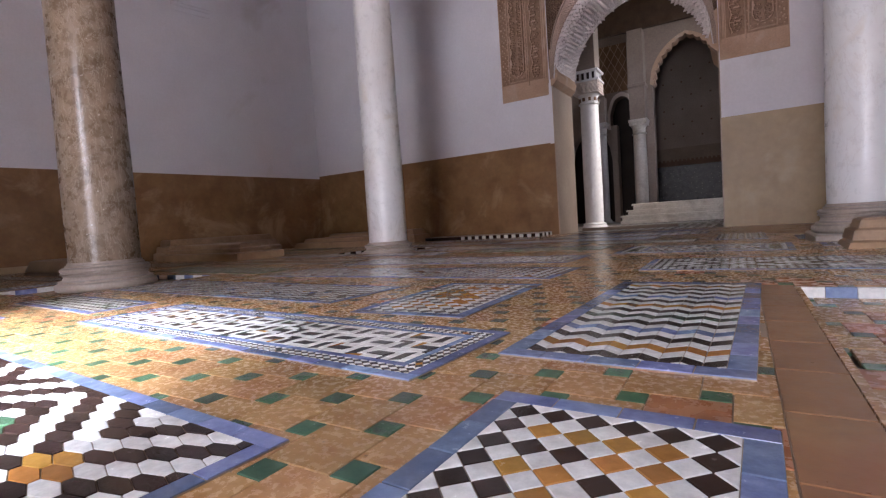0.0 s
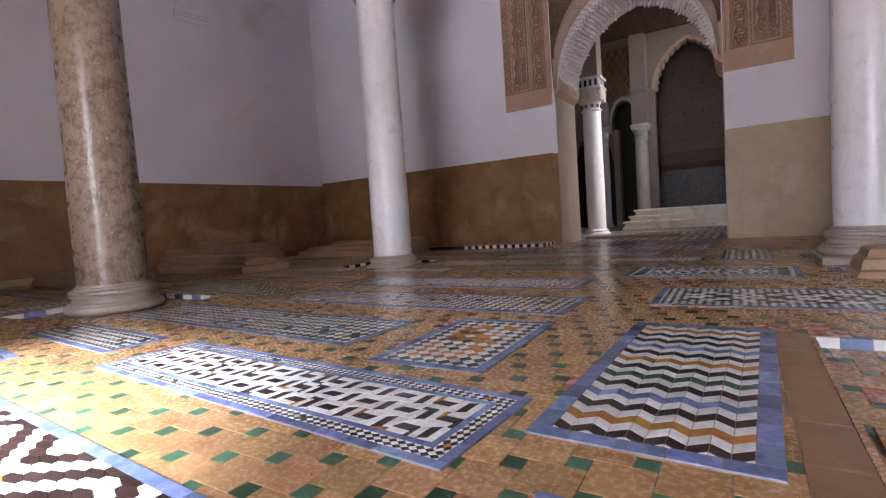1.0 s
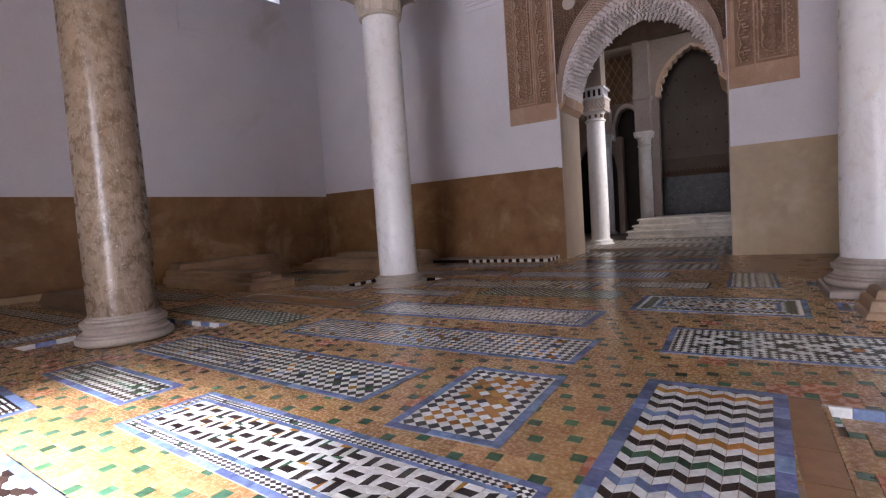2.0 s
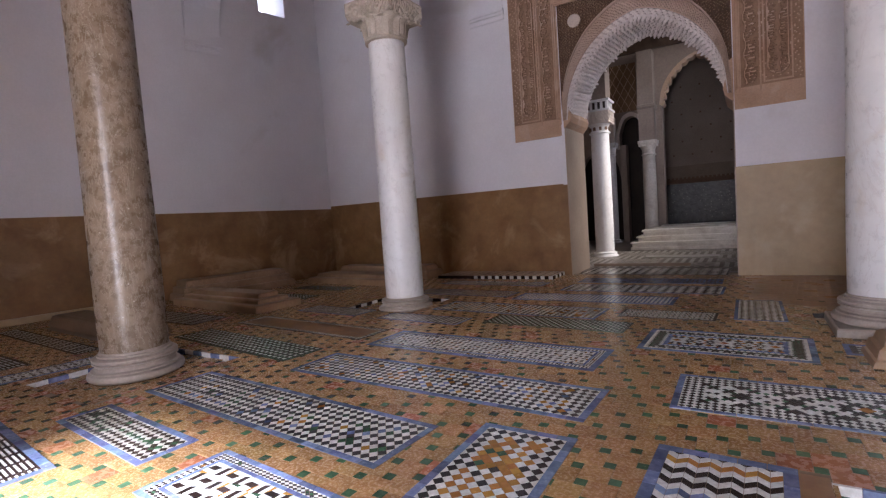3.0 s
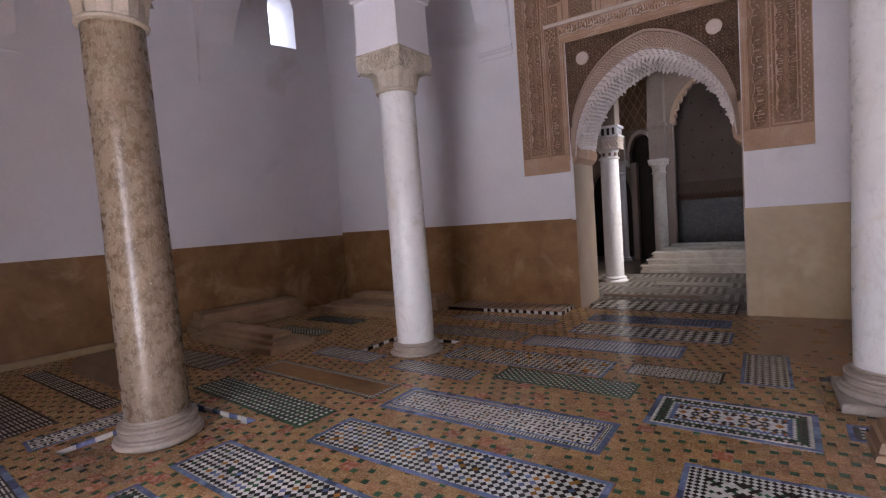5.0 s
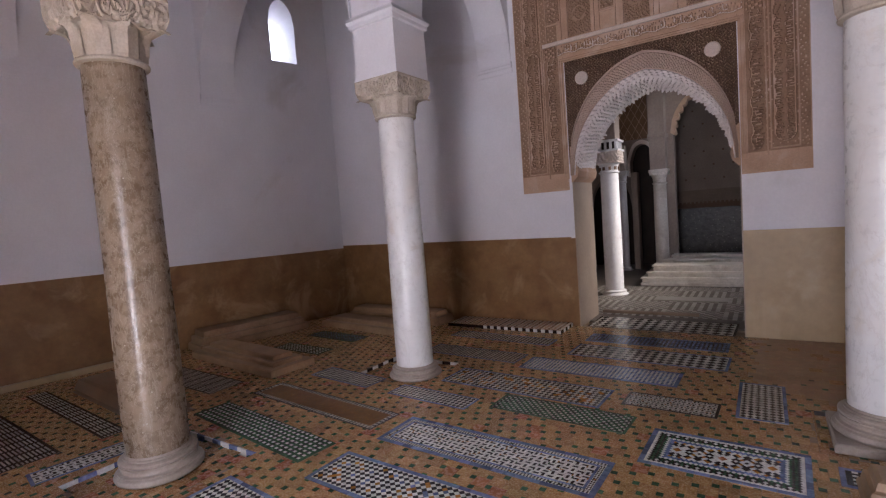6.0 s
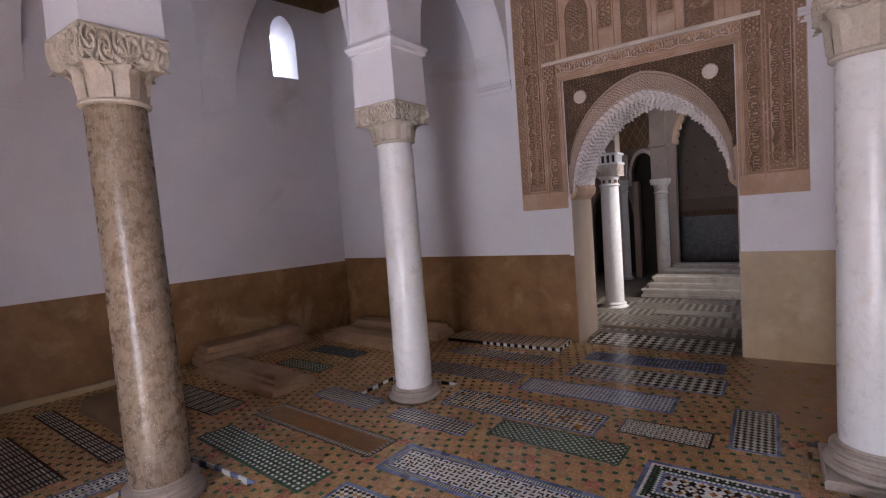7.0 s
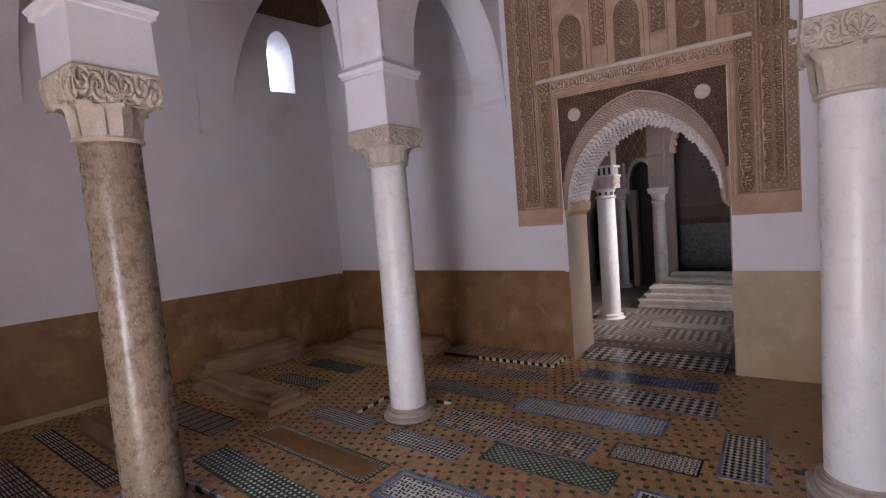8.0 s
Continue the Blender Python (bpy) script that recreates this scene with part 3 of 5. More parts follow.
def pattern(kind, a, b, size, key, name=""):
    """Pieces (polygon, colour) of a field of half length a and half width b."""
    out = []
    ring = key.endswith("ring")
    key = key.replace("ring", "")
    if kind in ("diamond", "rings"):
        d = size
        nx = max(2, round(2 * a / (2 * d))) * 2
        ny = max(2, round(2 * b / (2 * d))) * 2
        dx, dy = 2 * a / nx, 2 * b / ny
        for i in range(nx + 1):
            for j in range(ny + 1):
                if (i + j) % 2:
                    continue
                x, y = -a + i * dx, -b + j * dy
                edge = min(i, j, nx - i, ny - j)
                if kind == "rings":
                    c = "w" if j % 2 == 0 else "k"
                    if name == "star":
                        # framed by lines, then three rosettes of radiating darts
                        half = nx // 2
                        px = (i - half) * dx
                        m = round(px / 0.27) if abs(px) < 0.4 else math.copysign(1, px)
                        ux, uy = px - m * 0.27, y
                        rad, th = math.hypot(ux, uy), math.atan2(uy, ux)
                        if edge < 9:
                            c = "wwkgkgwbb"[edge] if edge != 3 or (i // 2) % 2 else "w"
                        elif rad < 0.022:
                            c = "o" if m else "r"
                        elif rad < 0.040:
                            c = "w"
                        else:
                            c = "k" if math.cos(12 * th + (0 if rad < 0.085 else math.pi)) * math.cos(rad * 70 - 1.2) > -0.04 else "w"
                            if c == "k" and 0.10 < rad < 0.125:
                                c = "o"
                    else:
                        # checked edge, one black line, then long rings round ochre middles
                        period = 2 * ny - 10
                        q = abs((i + period // 2) % period - period / 2) * 0.55 + abs(j - ny / 2) * 0.9
                        if edge == 5:
                            c = "k"
                        elif edge > 5 and q < 1.6:
                            c = "o"
                        elif edge > 5:
                            c = {0: "w", 2: "g" if c == "k" else "k"}.get(int(q / 1.4) % 4, c)
                elif ring:
                    c = "w" if j % 2 == 0 else ("k" if edge <= 1 else ("o" if key[2:3] == "o" and rnd.random() < 0.8 else "k"))
                    if "g" in key and c == "w" and edge > 2 and rnd.random() < 0.25:
                        c = rnd.choice("go")
                elif key == "kwbo" and edge < 1:
                    c = "w"
                elif key[0] in "gb" or len(key) == 2:
                    c = key[1] if j % 2 == 0 else key[0]
                else:
                    c = "w" if j % 2 == 0 else "k"
                    if edge > 1 and c == "k" and rnd.random() < 0.30:
                        c = rnd.choice(key[2:])
                    elif edge > 1 and c == "w" and rnd.random() < 0.06:
                        c = rnd.choice(key[2:])
                out.append(([(x - dx, y), (x, y - dy), (x + dx, y), (x, y + dy)], c))
    elif kind == "dots":
        # a checked edge round a green ground with white lozenges and small black crosses
        nx, ny = max(2, round(a / size)) * 2, max(2, round(b / size)) * 2
        dx, dy = 2 * a / nx, 2 * b / ny
        for i in range(nx + 1):
            for j in range(ny + 1):
                x, y = -a + i * dx, -b + j * dy
                if (i + j) % 2:
                    out.append(([(x - dx * 0.5, y - dy * 0.5), (x + dx * 0.5, y - dy * 0.5), (x + dx * 0.5, y + dy * 0.5), (x - dx * 0.5, y + dy * 0.5)], "k" if min(i, j, nx - i, ny - j) < 1 else "g"))
                else:
                    for sx, sy in ((-1, -1), (1, -1), (1, 1), (-1, 1)):
                        out.append(([(x, y), (x + sx * dx * 0.5, y), (x, y + sy * dy * 0.5)], "w"))
                        out.append(([(x + sx * dx * 0.5, y), (x + sx * dx * 0.5, y + sy * dy * 0.5), (x, y + sy * dy * 0.5)], "g" if (i + j) % 4 else "k"))
    elif kind == "grid":
        nx, ny = max(2, round(2 * a / size)), max(2, round(2 * b / (size * 0.8)))
        dx, dy = 2 * a / nx, 2 * b / ny
        for i in range(nx):
            for j in range(ny):
                c = key[-1] if (i % 2 and j % 2) else (key[(i // 2) % max(1, len(key) - 1)] if j % 2 else key[0])
                x, y = -a + i * dx, -b + j * dy
                out.append(([(x, y), (x + dx, y), (x + dx, y + dy), (x, y + dy)], c))
    elif kind == "stripe":
        nx, ny = max(2, round(2 * a / size)), 2 * max(3, round(b / (size * 0.42))) + 1
        dx, dy = 2 * a / nx, 2 * b / ny
        for i in range(nx):
            for j in range(ny):
                x, y = -a + i * dx, -b + j * dy
                c = "k" if j % 2 == 0 else ("k" if i % 5 == 4 else "w")
                if "b" in key and j in (ny // 2, ny // 2 + 1):
                    c = "b"
                out.append(([(x, y), (x + dx, y), (x + dx, y + dy), (x, y + dy)], c))
    elif kind == "weave":
        nx, ny = max(2, round(2 * a / size)), max(2, round(2 * b / size))
        dx, dy = 2 * a / nx, 2 * b / ny
        for i in range(nx):
            for j in range(ny):
                x, y = -a + (i + 0.5) * dx, -b + (j + 0.5) * dy
                turn = (i + j) % 2

                def put(pts, c):
                    out.append(([(x + (q if turn else p) * dx, y + (p if turn else q) * dy) for p, q in pts], c))
                put([(-0.5, -0.19), (0.32, -0.19), (0.5, 0.19), (-0.32, 0.19)], "k")
                put([(-0.5, -0.5), (0.28, -0.5), (0.32, -0.19), (-0.5, -0.19)], "w")
                put([(0.28, -0.5), (0.5, -0.5), (0.5, 0.19), (0.32, -0.19)], rnd.choice("wwwwok" if "o" in key else "wwwk"))
                put([(-0.28, 0.5), (-0.32, 0.19), (0.5, 0.19), (0.5, 0.5)], "w")
                put([(-0.5, 0.5), (-0.5, -0.19), (-0.32, 0.19), (-0.28, 0.5)], rnd.choice("wwwwog" if "o" in key else "wwwk"))
    elif kind == "chevron":
        n = 10
        rows = 27
        dx, dy = 2 * a / n, (2 * b) / (rows - 1)
        seq = "wkwowkwbwkwgwkwowkwbwkwkwowkwk"
        for r in range(-1, rows + 1):
            for i in range(n):
                lo, hi = (0.0, 0.027) if i % 2 else (0.027, 0.0)
                y0 = -b + (r - 0.4) * dy
                x0 = -a + i * dx
                out.append(([(x0, y0 + lo), (x0 + dx, y0 + hi), (x0 + dx, y0 + dy + hi), (x0, y0 + dy + lo)], seq[(r + 1) % len(seq)]))
    elif kind == "hex":
        w, h = size * 2.2, size
        nx, ny = int(2 * a / w) + 3, int(2 * b / (h * 0.72)) + 3
        for j in range(ny):
            for i in range(nx):
                x = -a + (i + 0.5 * (j % 2) - 1) * w + w
                y = -b + (j - 0.5) * h * 0.72
                zig = abs(((x + 10.0) % (8 * w)) - 4 * w) / (w / 2)
                band = int(round(zig + abs(j - ny // 2))) % 4
                c = "k" if band in (0, 1) else "w"
                if zig + abs(j - ny // 2) < 2.2:
                    c = "g"
                elif 7.2 - zig + abs(j - ny // 2) < 1.5:
                    c = "o"
                p = h * 0.72
                out.append(([(x, y - 0.72 * p), (x + w / 2, y - 0.28 * p), (x + w / 2, y + 0.28 * p), (x, y + 0.72 * p), (x - w / 2, y + 0.28 * p), (x - w / 2, y - 0.28 * p)], c))
    res = []
    for poly, c in out:
        poly = clip(poly, -a, a, -b, b)
        if poly and area(poly) > 2e-5:
            res.append((poly, c))
    return res


WORDS = {"diamond": "checked", "rings": "ringed star", "weave": "interlaced", "chevron": "zigzag", "hex": "hexagon zigzag", "grid": "dotted", "dots": "lozenge", "stripe": "striped", "plain": "brown plain"}
NAMES = {"k": "black", "w": "white", "o": "ochre", "g": "green", "b": "blue", "": ""}
LOOSE = {"check", "chevron", "ochre_check", "hexagon"}
# duller white: brownish worn stripes, darkened too for the unlit left floor
DULL = material("dull_white_tile", (0.30, 0.265, 0.22), (0.42, 0.38, 0.33), 9, 0.35, 0.05, 50, tint=0.2)
# a darker white than WHITE, for the panels listed below
WHITE_MID = material("mid_white_tile", (0.44, 0.405, 0.345), (0.56, 0.53, 0.47), 9, 0.3, 0.05, 50, tint=0.15)
SLOTS = [WHITE, BLACK, OCHRE, GREEN, BLUE, TERRACOTTA, RED, BORDER, DULL, WHITE_MID]
TONES = "wkogbtrnde"
MID_WHITE_PANELS = {"doorway", "bold", "blue", "ladder", "upright", "star_strip", "green", "small_check", "plain"}
DULL_PANELS = {"striped", "strip", "faded", "grey_green"}
cache = {}


def piece(poly, c, z0, z1, parent, name):
    """One tile as an object of its own; alike tiles share their mesh."""
    n = len(poly)
    cx, cy = sum(p[0] for p in poly) / n, sum(p[1] for p in poly) / n
    rel = tuple((round(x - cx, 4), round(y - cy, 4)) for x, y in poly)
    if (rel, c) not in cache:
        cache[rel, c] = Shape().tile(rel, z0, z1, 0.0008).mesh(name, COLOURS[c])
    ob = new(name, cache[rel, c])
    ob.parent = parent
    ob.location = (cx, cy, 0)
    return ob


def floor_panel(row):
    name, x, y, length, width, turn, kind, size, key, rim = row
    tones = [NAMES[c] for c in dict.fromkeys(key.replace("ring", "")) if c in NAMES] or ["black", "white"]
    ob = thing("grave_panel", (x, y, 0))
    ob.rotation_euler = (0, 0, radians(turn))
    tagged(ob, "%s %s zellige grave panel in the floor" % (" and ".join(tones[:2]), WORDS[kind]), "tile panel", group="grave panels in the floor")
    a, b = length / 2, width / 2
    Shape().box(-a, a, -b, b, -0.0025, 0.0022).part("bed", MORTAR, ob)
    fa, fb = a - rim, b - rim
    loose = name in LOOSE
    fields = Shape()

    def lay(poly, c, kindname):
        poly = shrink(poly, 0.0007)
        if loose:
            piece(poly, c, 0.0, 0.004 + rnd.uniform(0, 0.0004), ob, kindname)
        else:
            fields.tile(poly, 0.0, 0.004 + rnd.uniform(0, 0.0006), 0.0012, TONES.index(("d" if name in DULL_PANELS else "e" if name in MID_WHITE_PANELS else c) if c == "w" else c))

    rims = [(-a, a, -b, -b + rim), (-a, a, b - rim, b), (-a, -a + rim, -b + rim, b - rim), (a - rim, a, -b + rim, b - rim)]
    if name in ("bordered_weave", "blue_ended"):
        inner = rim + 0.034
        for x0, x1, y0, y1 in ((-fa, fa, -fb, -fb + 0.034), (-fa, fa, fb - 0.034, fb), (-fa, -fa + 0.034, -fb + 0.034, fb - 0.034), (fa - 0.034, fa, -fb + 0.034, fb - 0.034)):
            mx, my = (x0 + x1) / 2, (y0 + y1) / 2
            for poly, c in pattern("diamond", (x1 - x0) / 2, (y1 - y0) / 2, 0.0115, "kwog"):
                lay([(p[0] + mx, p[1] + my) for p in poly], c, "tessera")
        fa, fb = a - inner, b - inner
        rims += [(-fa, fa, -fb, -fb + 0.018), (-fa, fa, fb - 0.018, fb), (-fa, -fa + 0.018, -fb + 0.018, fb - 0.018), (fa - 0.018, fa, -fb + 0.018, fb - 0.018)]
        fa, fb = fa - 0.018, fb - 0.018
    for x0, x1, y0, y1 in rims:
        along = (x1 - x0) > (y1 - y0)
        span = (x1 - x0) if along else (y1 - y0)
        k = max(1, round(span / 0.085))
        for i in range(k):
            u0, u1 = i / k, (i + 1) / k
            if along:
                poly = [(x0 + u0 * (x1 - x0), y0), (x0 + u1 * (x1 - x0), y0), (x0 + u1 * (x1 - x0), y1), (x0 + u0 * (x1 - x0), y1)]
            else:
                poly = [(x0, y0 + u0 * (y1 - y0)), (x1, y0 + u0 * (y1 - y0)), (x1, y0 + u1 * (y1 - y0)), (x0, y0 + u1 * (y1 - y0))]
            lay(poly, "g" if key.startswith("g") else ("k" if name in ("striped", "strip", "plain", "star_strip", "doorway") else "b"), "rim_tile")
    if kind == "plain":
        for x0, x1, y0, y1 in ((-fa, fa, -fb, -fb + 0.04), (-fa, fa, fb - 0.04, fb), (-fa, -fa + 0.04, -fb + 0.04, fb - 0.04), (fa - 0.04, fa, -fb + 0.04, fb - 0.04)):
            mx, my = (x0 + x1) / 2, (y0 + y1) / 2
            for poly, c in pattern("diamond", (x1 - x0) / 2, (y1 - y0) / 2, size / 2, key):
                lay([(p[0] + mx, p[1] + my) for p in poly], c, "tessera")
        Shape().box(-fa + 0.042, fa - 0.042, -fb + 0.042, fb - 0.042, 0.0, 0.0035, 0.001).part("field", BROWN_FIELD, ob, "plain brown worn field")
    else:
        for poly, c in pattern(kind, fa, fb, size, key, name):
            lay(poly, c, "tessera")
    if fields.f:
        tagged(fields.part("tesserae", SLOTS, ob, "small glazed tiles set close"), kind="stuff")
    return ob


for row in PANELS:
    floor_panel(row)

# raised tiled step in front of the doorway wall
dais = tagged(thing("tiled_step", (-2.96, 6.63, 0)), "low tiled step with a black and white edge", "step")
Shape().box(-0.90, 0.90, -0.23, 0.245, -0.002, 0.044).part("core", MORTAR, dais)
top = Shape()
for poly, c in pattern("grid", 0.895, 0.235, 0.032, "nkw"):
    top.tile([(p[0], p[1] + 0.005) for p in shrink(poly, 0.0008)], 0.04, 0.049, 0.001, TONES.index(c))
tagged(top.part("tesserae", SLOTS, dais), kind="stuff")
for i in range(32):
    x0 = -0.90 + i * 1.8 / 32
    Shape().box(x0 + 0.001, x0 + 1.8 / 32 - 0.001, -0.242, -0.2305, 0.002, 0.045).part("edge_tile", WHITE if i % 2 and i > 9 else BLACK, dais)
for i in range(6):
    Shape().box(0.9005, 0.912, -0.23 + i * 0.078, -0.23 + i * 0.078 + 0.076, 0.002, 0.045).part("edge_tile", WHITE if i % 2 else BLACK, dais)

# glazed strips lining the sunk squares round the column bases
for (x0, x1, y0, y1), seqs in zip(PITS, (("wbwb", "kkbw"), ("kwkw", "kwkw"), ("kwk", "kkk"), ("wbwbwb", "kkkk"))):
    lining = tagged(thing("pit_lining", ((x0 + x1) / 2, (y0 + y1) / 2, -0.06)), "blue and white tiles lining a sunk square", "tile edging")
    hx, hy = (x1 - x0) / 2, (y1 - y0) / 2
    n = len(seqs[0]) * 2
    for i in range(n):
        c = (seqs[0] * 2)[i]
        Shape().box(-hx + i * 2 * hx / n, -hx + (i + 1) * 2 * hx / n - 0.002, hy - 0.014, hy - 0.001, 0.0, 0.060).part("edge_tile", COLOURS[c], lining)
        Shape().box(-hx + 0.001, -hx + 0.014, -hy + i * 2 * (hy - 0.008) / n, -hy + (i + 1) * 2 * (hy - 0.008) / n - 0.002, 0.0, 0.061).part("edge_tile", COLOURS[seqs[0][i % len(seqs[0])] if x0 < -3.5 else "t"], lining)


# ---------------------------------------------------------------- carved doorway surround
rnd0 = random.Random(3)
MUQ = material("pale_honeycomb_stucco", (0.70, 0.62, 0.59), (0.80, 0.74, 0.72), 9, 0.8, 0.2, 50)
STUCCO_MID = material("mid_carved_stucco", (0.31, 0.19, 0.12), (0.42, 0.28, 0.19), 4, 0.85, 0.2, 70)
# darker stucco for the carving's hollows: shade and grime put into the colour
RECESS = material("grimy_shaded_recess_stucco", (0.26, 0.155, 0.095), (0.37, 0.24, 0.16), 5, 0.9, 0.2, 70)
STUCCO_ROSE = material("rosy_carved_stucco", (0.46, 0.33, 0.255), (0.58, 0.44, 0.365), 3, 0.85, 0.5, 80, grainy=0.35)
# white tile of the far hall, its low light painted as a greyer colour
WHITE_DIM = material("dimmed_pale_tile", (0.22, 0.20, 0.175), (0.32, 0.29, 0.255), 6, 0.35, 0.06, 40, tint=0.2)
surround = tagged(thing("carved_surround", (-0.965, DOOR_Y, 0)), "brown carved stucco surround with inscription bands", "doorway surround")
CX = -0.965
PX0, PX1, PZ0, PZ1 = -2.68, 0.72, 1.925, 5.9
EX = arch_curve(-1.955, 0.035, 2.3, 3.57, 24, 0.10)


def extrados(x):
    """Height of the arch band's outer edge above x."""
    if not -1.955 < x < 0.035:
        return 2.3
    for (a, za), (b, zb) in zip(EX, EX[1:]):
        if a <= x <= b:
            return za + (zb - za) * (x - a) / max(1e-6, b - a)
    return 2.3


def soft(v, lo, hi):
    return np.clip((v - lo) / (hi - lo), 0, 1)


def arabesque(x, z, s):
    """Winding leaf-work, mirrored about the doorway's middle."""
    x = np.abs(x - CX)
    w = np.sin(x / s + 1.9 * np.sin(z / s * 0.83)) * np.sin(z / s * 1.07 + 1.7 * np.sin(x / s * 0.91))
    v = np.sin(2.3 * x / s - 1.3 * z / s) * np.sin(1.9 * z / s + 1.1 * x / s)
    return soft(np.abs(w) + 0.35 * v, 0.25, 0.55)


def script(u, v):
    """Strokes like carved lettering: u along the band in band heights, v across it from 0 to 1."""
    cell = np.floor(u / 0.22)
    f = u / 0.22 - cell
    h1 = np.mod(np.sin(cell * 12.9898) * 43758.5, 1.0)
    h2 = np.mod(np.sin(cell * 78.233 + 1.3) * 24634.6, 1.0)
    stem = (np.abs(f - 0.3 - 0.2 * h2) < 0.13) & (v > 0.22) & (v < 0.45 + 0.5 * h1)
    base = np.abs(v - 0.24 - 0.07 * np.sin(u * 5.1)) < 0.06
    loop = np.abs(np.hypot(f - 0.5, (v - 0.45 - 0.25 * h2) * 1.6) - 0.25) < 0.10
    tail = np.abs(v - 0.62 - 0.18 * np.sin(u * 3.3 + 2)) < 0.045
    mark = np.hypot(f - 0.75, (v - 0.85 + 0.6 * h1) * 1.4) < 0.12
    return (stem | base | (loop & (h1 > 0.35)) | (tail & (h2 > 0.45)) | mark).astype(float)


def relief(name, x0, x1, z0, z1, step, height, mat, depth, proud, keep=None, label=""):
    """A carved slab on the wall: a fine sheet raised by height(x, z) in 0..1 times depth."""
    nx, nz = max(2, int((x1 - x0) / step)), max(2, int((z1 - z0) / step))
    gx, gz = np.meshgrid(np.linspace(x0, x1, nx + 1), np.linspace(z0, z1, nz + 1))
    h = height(gx, gz) * depth + proud
    h[0, :] = h[-1, :] = h[:, 0] = h[:, -1] = proud
    vs = np.stack([gx.ravel() - CX, -h.ravel(), gz.ravel()], 1)
    fs = []
    for j in range(nz):
        for i in range(nx):
            if keep is None or keep((gx[j, i] + gx[j, i + 1]) / 2, (gz[j, i] + gz[j + 1, i]) / 2):
                a = j * (nx + 1) + i
                fs.append((a, a + 1, a + nx + 2, a + nx + 1))
    me = bpy.data.meshes.new(name)
    me.from_pydata(vs.tolist(), [], fs)
    me.materials.append(mat)
    # faces below mid relief take the darker stucco, so hollows read as shaded
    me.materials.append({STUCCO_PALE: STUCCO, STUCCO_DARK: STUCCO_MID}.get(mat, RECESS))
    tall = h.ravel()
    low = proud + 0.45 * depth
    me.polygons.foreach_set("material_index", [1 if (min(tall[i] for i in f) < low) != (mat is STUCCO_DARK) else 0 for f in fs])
    ob = new(name, me)
    ob.parent = surround
    return tagged(ob, label)


def bar(name, x0, x1, z0, z1, proud, mat=STUCCO, back=-0.002):
    e = min(0.006, proud * 0.4)
    rings = [[(a - CX, -y, b) for a, b in ((x0 + k, z0 + k), (x1 - k, z0 + k), (x1 - k, z1 - k), (x0 + k, z1 - k))] for y, k in ((back, 0), (proud - e, 0), (proud, e))]
    return Shape().loft(rings).part(name, mat, surround)


# backing, left and right of the opening and above it
bar("backing", PX0, -1.985, PZ0, PZ1, 0.010)
bar("backing", 0.055, PX1, PZ0, PZ1, 0.010)
for x0, x1 in ((PX0 + 0.01, -2.055), (0.125, PX1 - 0.01)):
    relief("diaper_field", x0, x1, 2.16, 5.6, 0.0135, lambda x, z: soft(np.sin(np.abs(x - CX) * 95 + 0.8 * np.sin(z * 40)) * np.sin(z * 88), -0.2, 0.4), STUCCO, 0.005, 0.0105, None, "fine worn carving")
bar("backing", -1.985, 0.055, 3.66, PZ1, 0.0135)
# dark spandrel with two pale discs
relief("spandrel", -1.975, 0.045, 2.12, 3.66, 0.0075, lambda x, z: arabesque(x, z, 0.0135), STUCCO_DARK, 0.02, 0.002, lambda x, z: z > extrados(x) - 0.02, "dark openwork leaf carving")
for mx in (-1.745, -0.20):
    Shape().add([(mx - CX, -0.034, 3.405)] + [(mx - CX + r * math.cos(a), -y, 3.405 + r * math.sin(a)) for r, y in ((0.07, 0.034), (0.085, 0.026), (0.088, 0.0)) for a in [2 * math.pi * i / 28 for i in range(28)]],
                [(0, 1 + i, 1 + (i + 1) % 28) for i in range(28)] + [(1 + k * 28 + i, 1 + k * 28 + (i + 1) % 28, 29 + k * 28 + (i + 1) % 28, 29 + k * 28 + i) for k in range(2) for i in range(28)]).part("medallion", STUCCO_PALE, surround, "pale plain disc")
# mouldings that frame the spandrel
for off, pr in ((0.0, 0.03), (0.032, 0.022)):
    bar("moulding", -2.02 - off, -2.0 - off, 2.15, 3.68 + off, pr)
    bar("moulding", 0.065 + off, 0.085 + off, 2.15, 3.68 + off, pr)
    bar("moulding", -2.0 - off, 0.065 + off, 3.66 + off, 3.68 + off, pr)
# inscription bands
for x0, x1 in ((-2.245, -2.075), (0.13, 0.30)):
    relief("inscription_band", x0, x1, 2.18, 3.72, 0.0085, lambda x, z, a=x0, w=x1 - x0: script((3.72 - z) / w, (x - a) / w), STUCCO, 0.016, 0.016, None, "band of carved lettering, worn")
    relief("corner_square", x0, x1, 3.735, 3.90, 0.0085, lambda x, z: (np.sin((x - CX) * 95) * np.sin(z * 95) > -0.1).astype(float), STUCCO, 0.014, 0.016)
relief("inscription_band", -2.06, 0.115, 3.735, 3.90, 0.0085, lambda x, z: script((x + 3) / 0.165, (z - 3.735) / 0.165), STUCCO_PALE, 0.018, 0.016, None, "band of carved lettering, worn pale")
bar("ledge", -2.26, 0.31, 3.905, 3.955, 0.045, STUCCO_PALE)
for x0, x1 in ((-2.268, -2.252), (0.307, 0.323)):
    bar("moulding", x0, x1, 2.10, 3.90, 0.026)
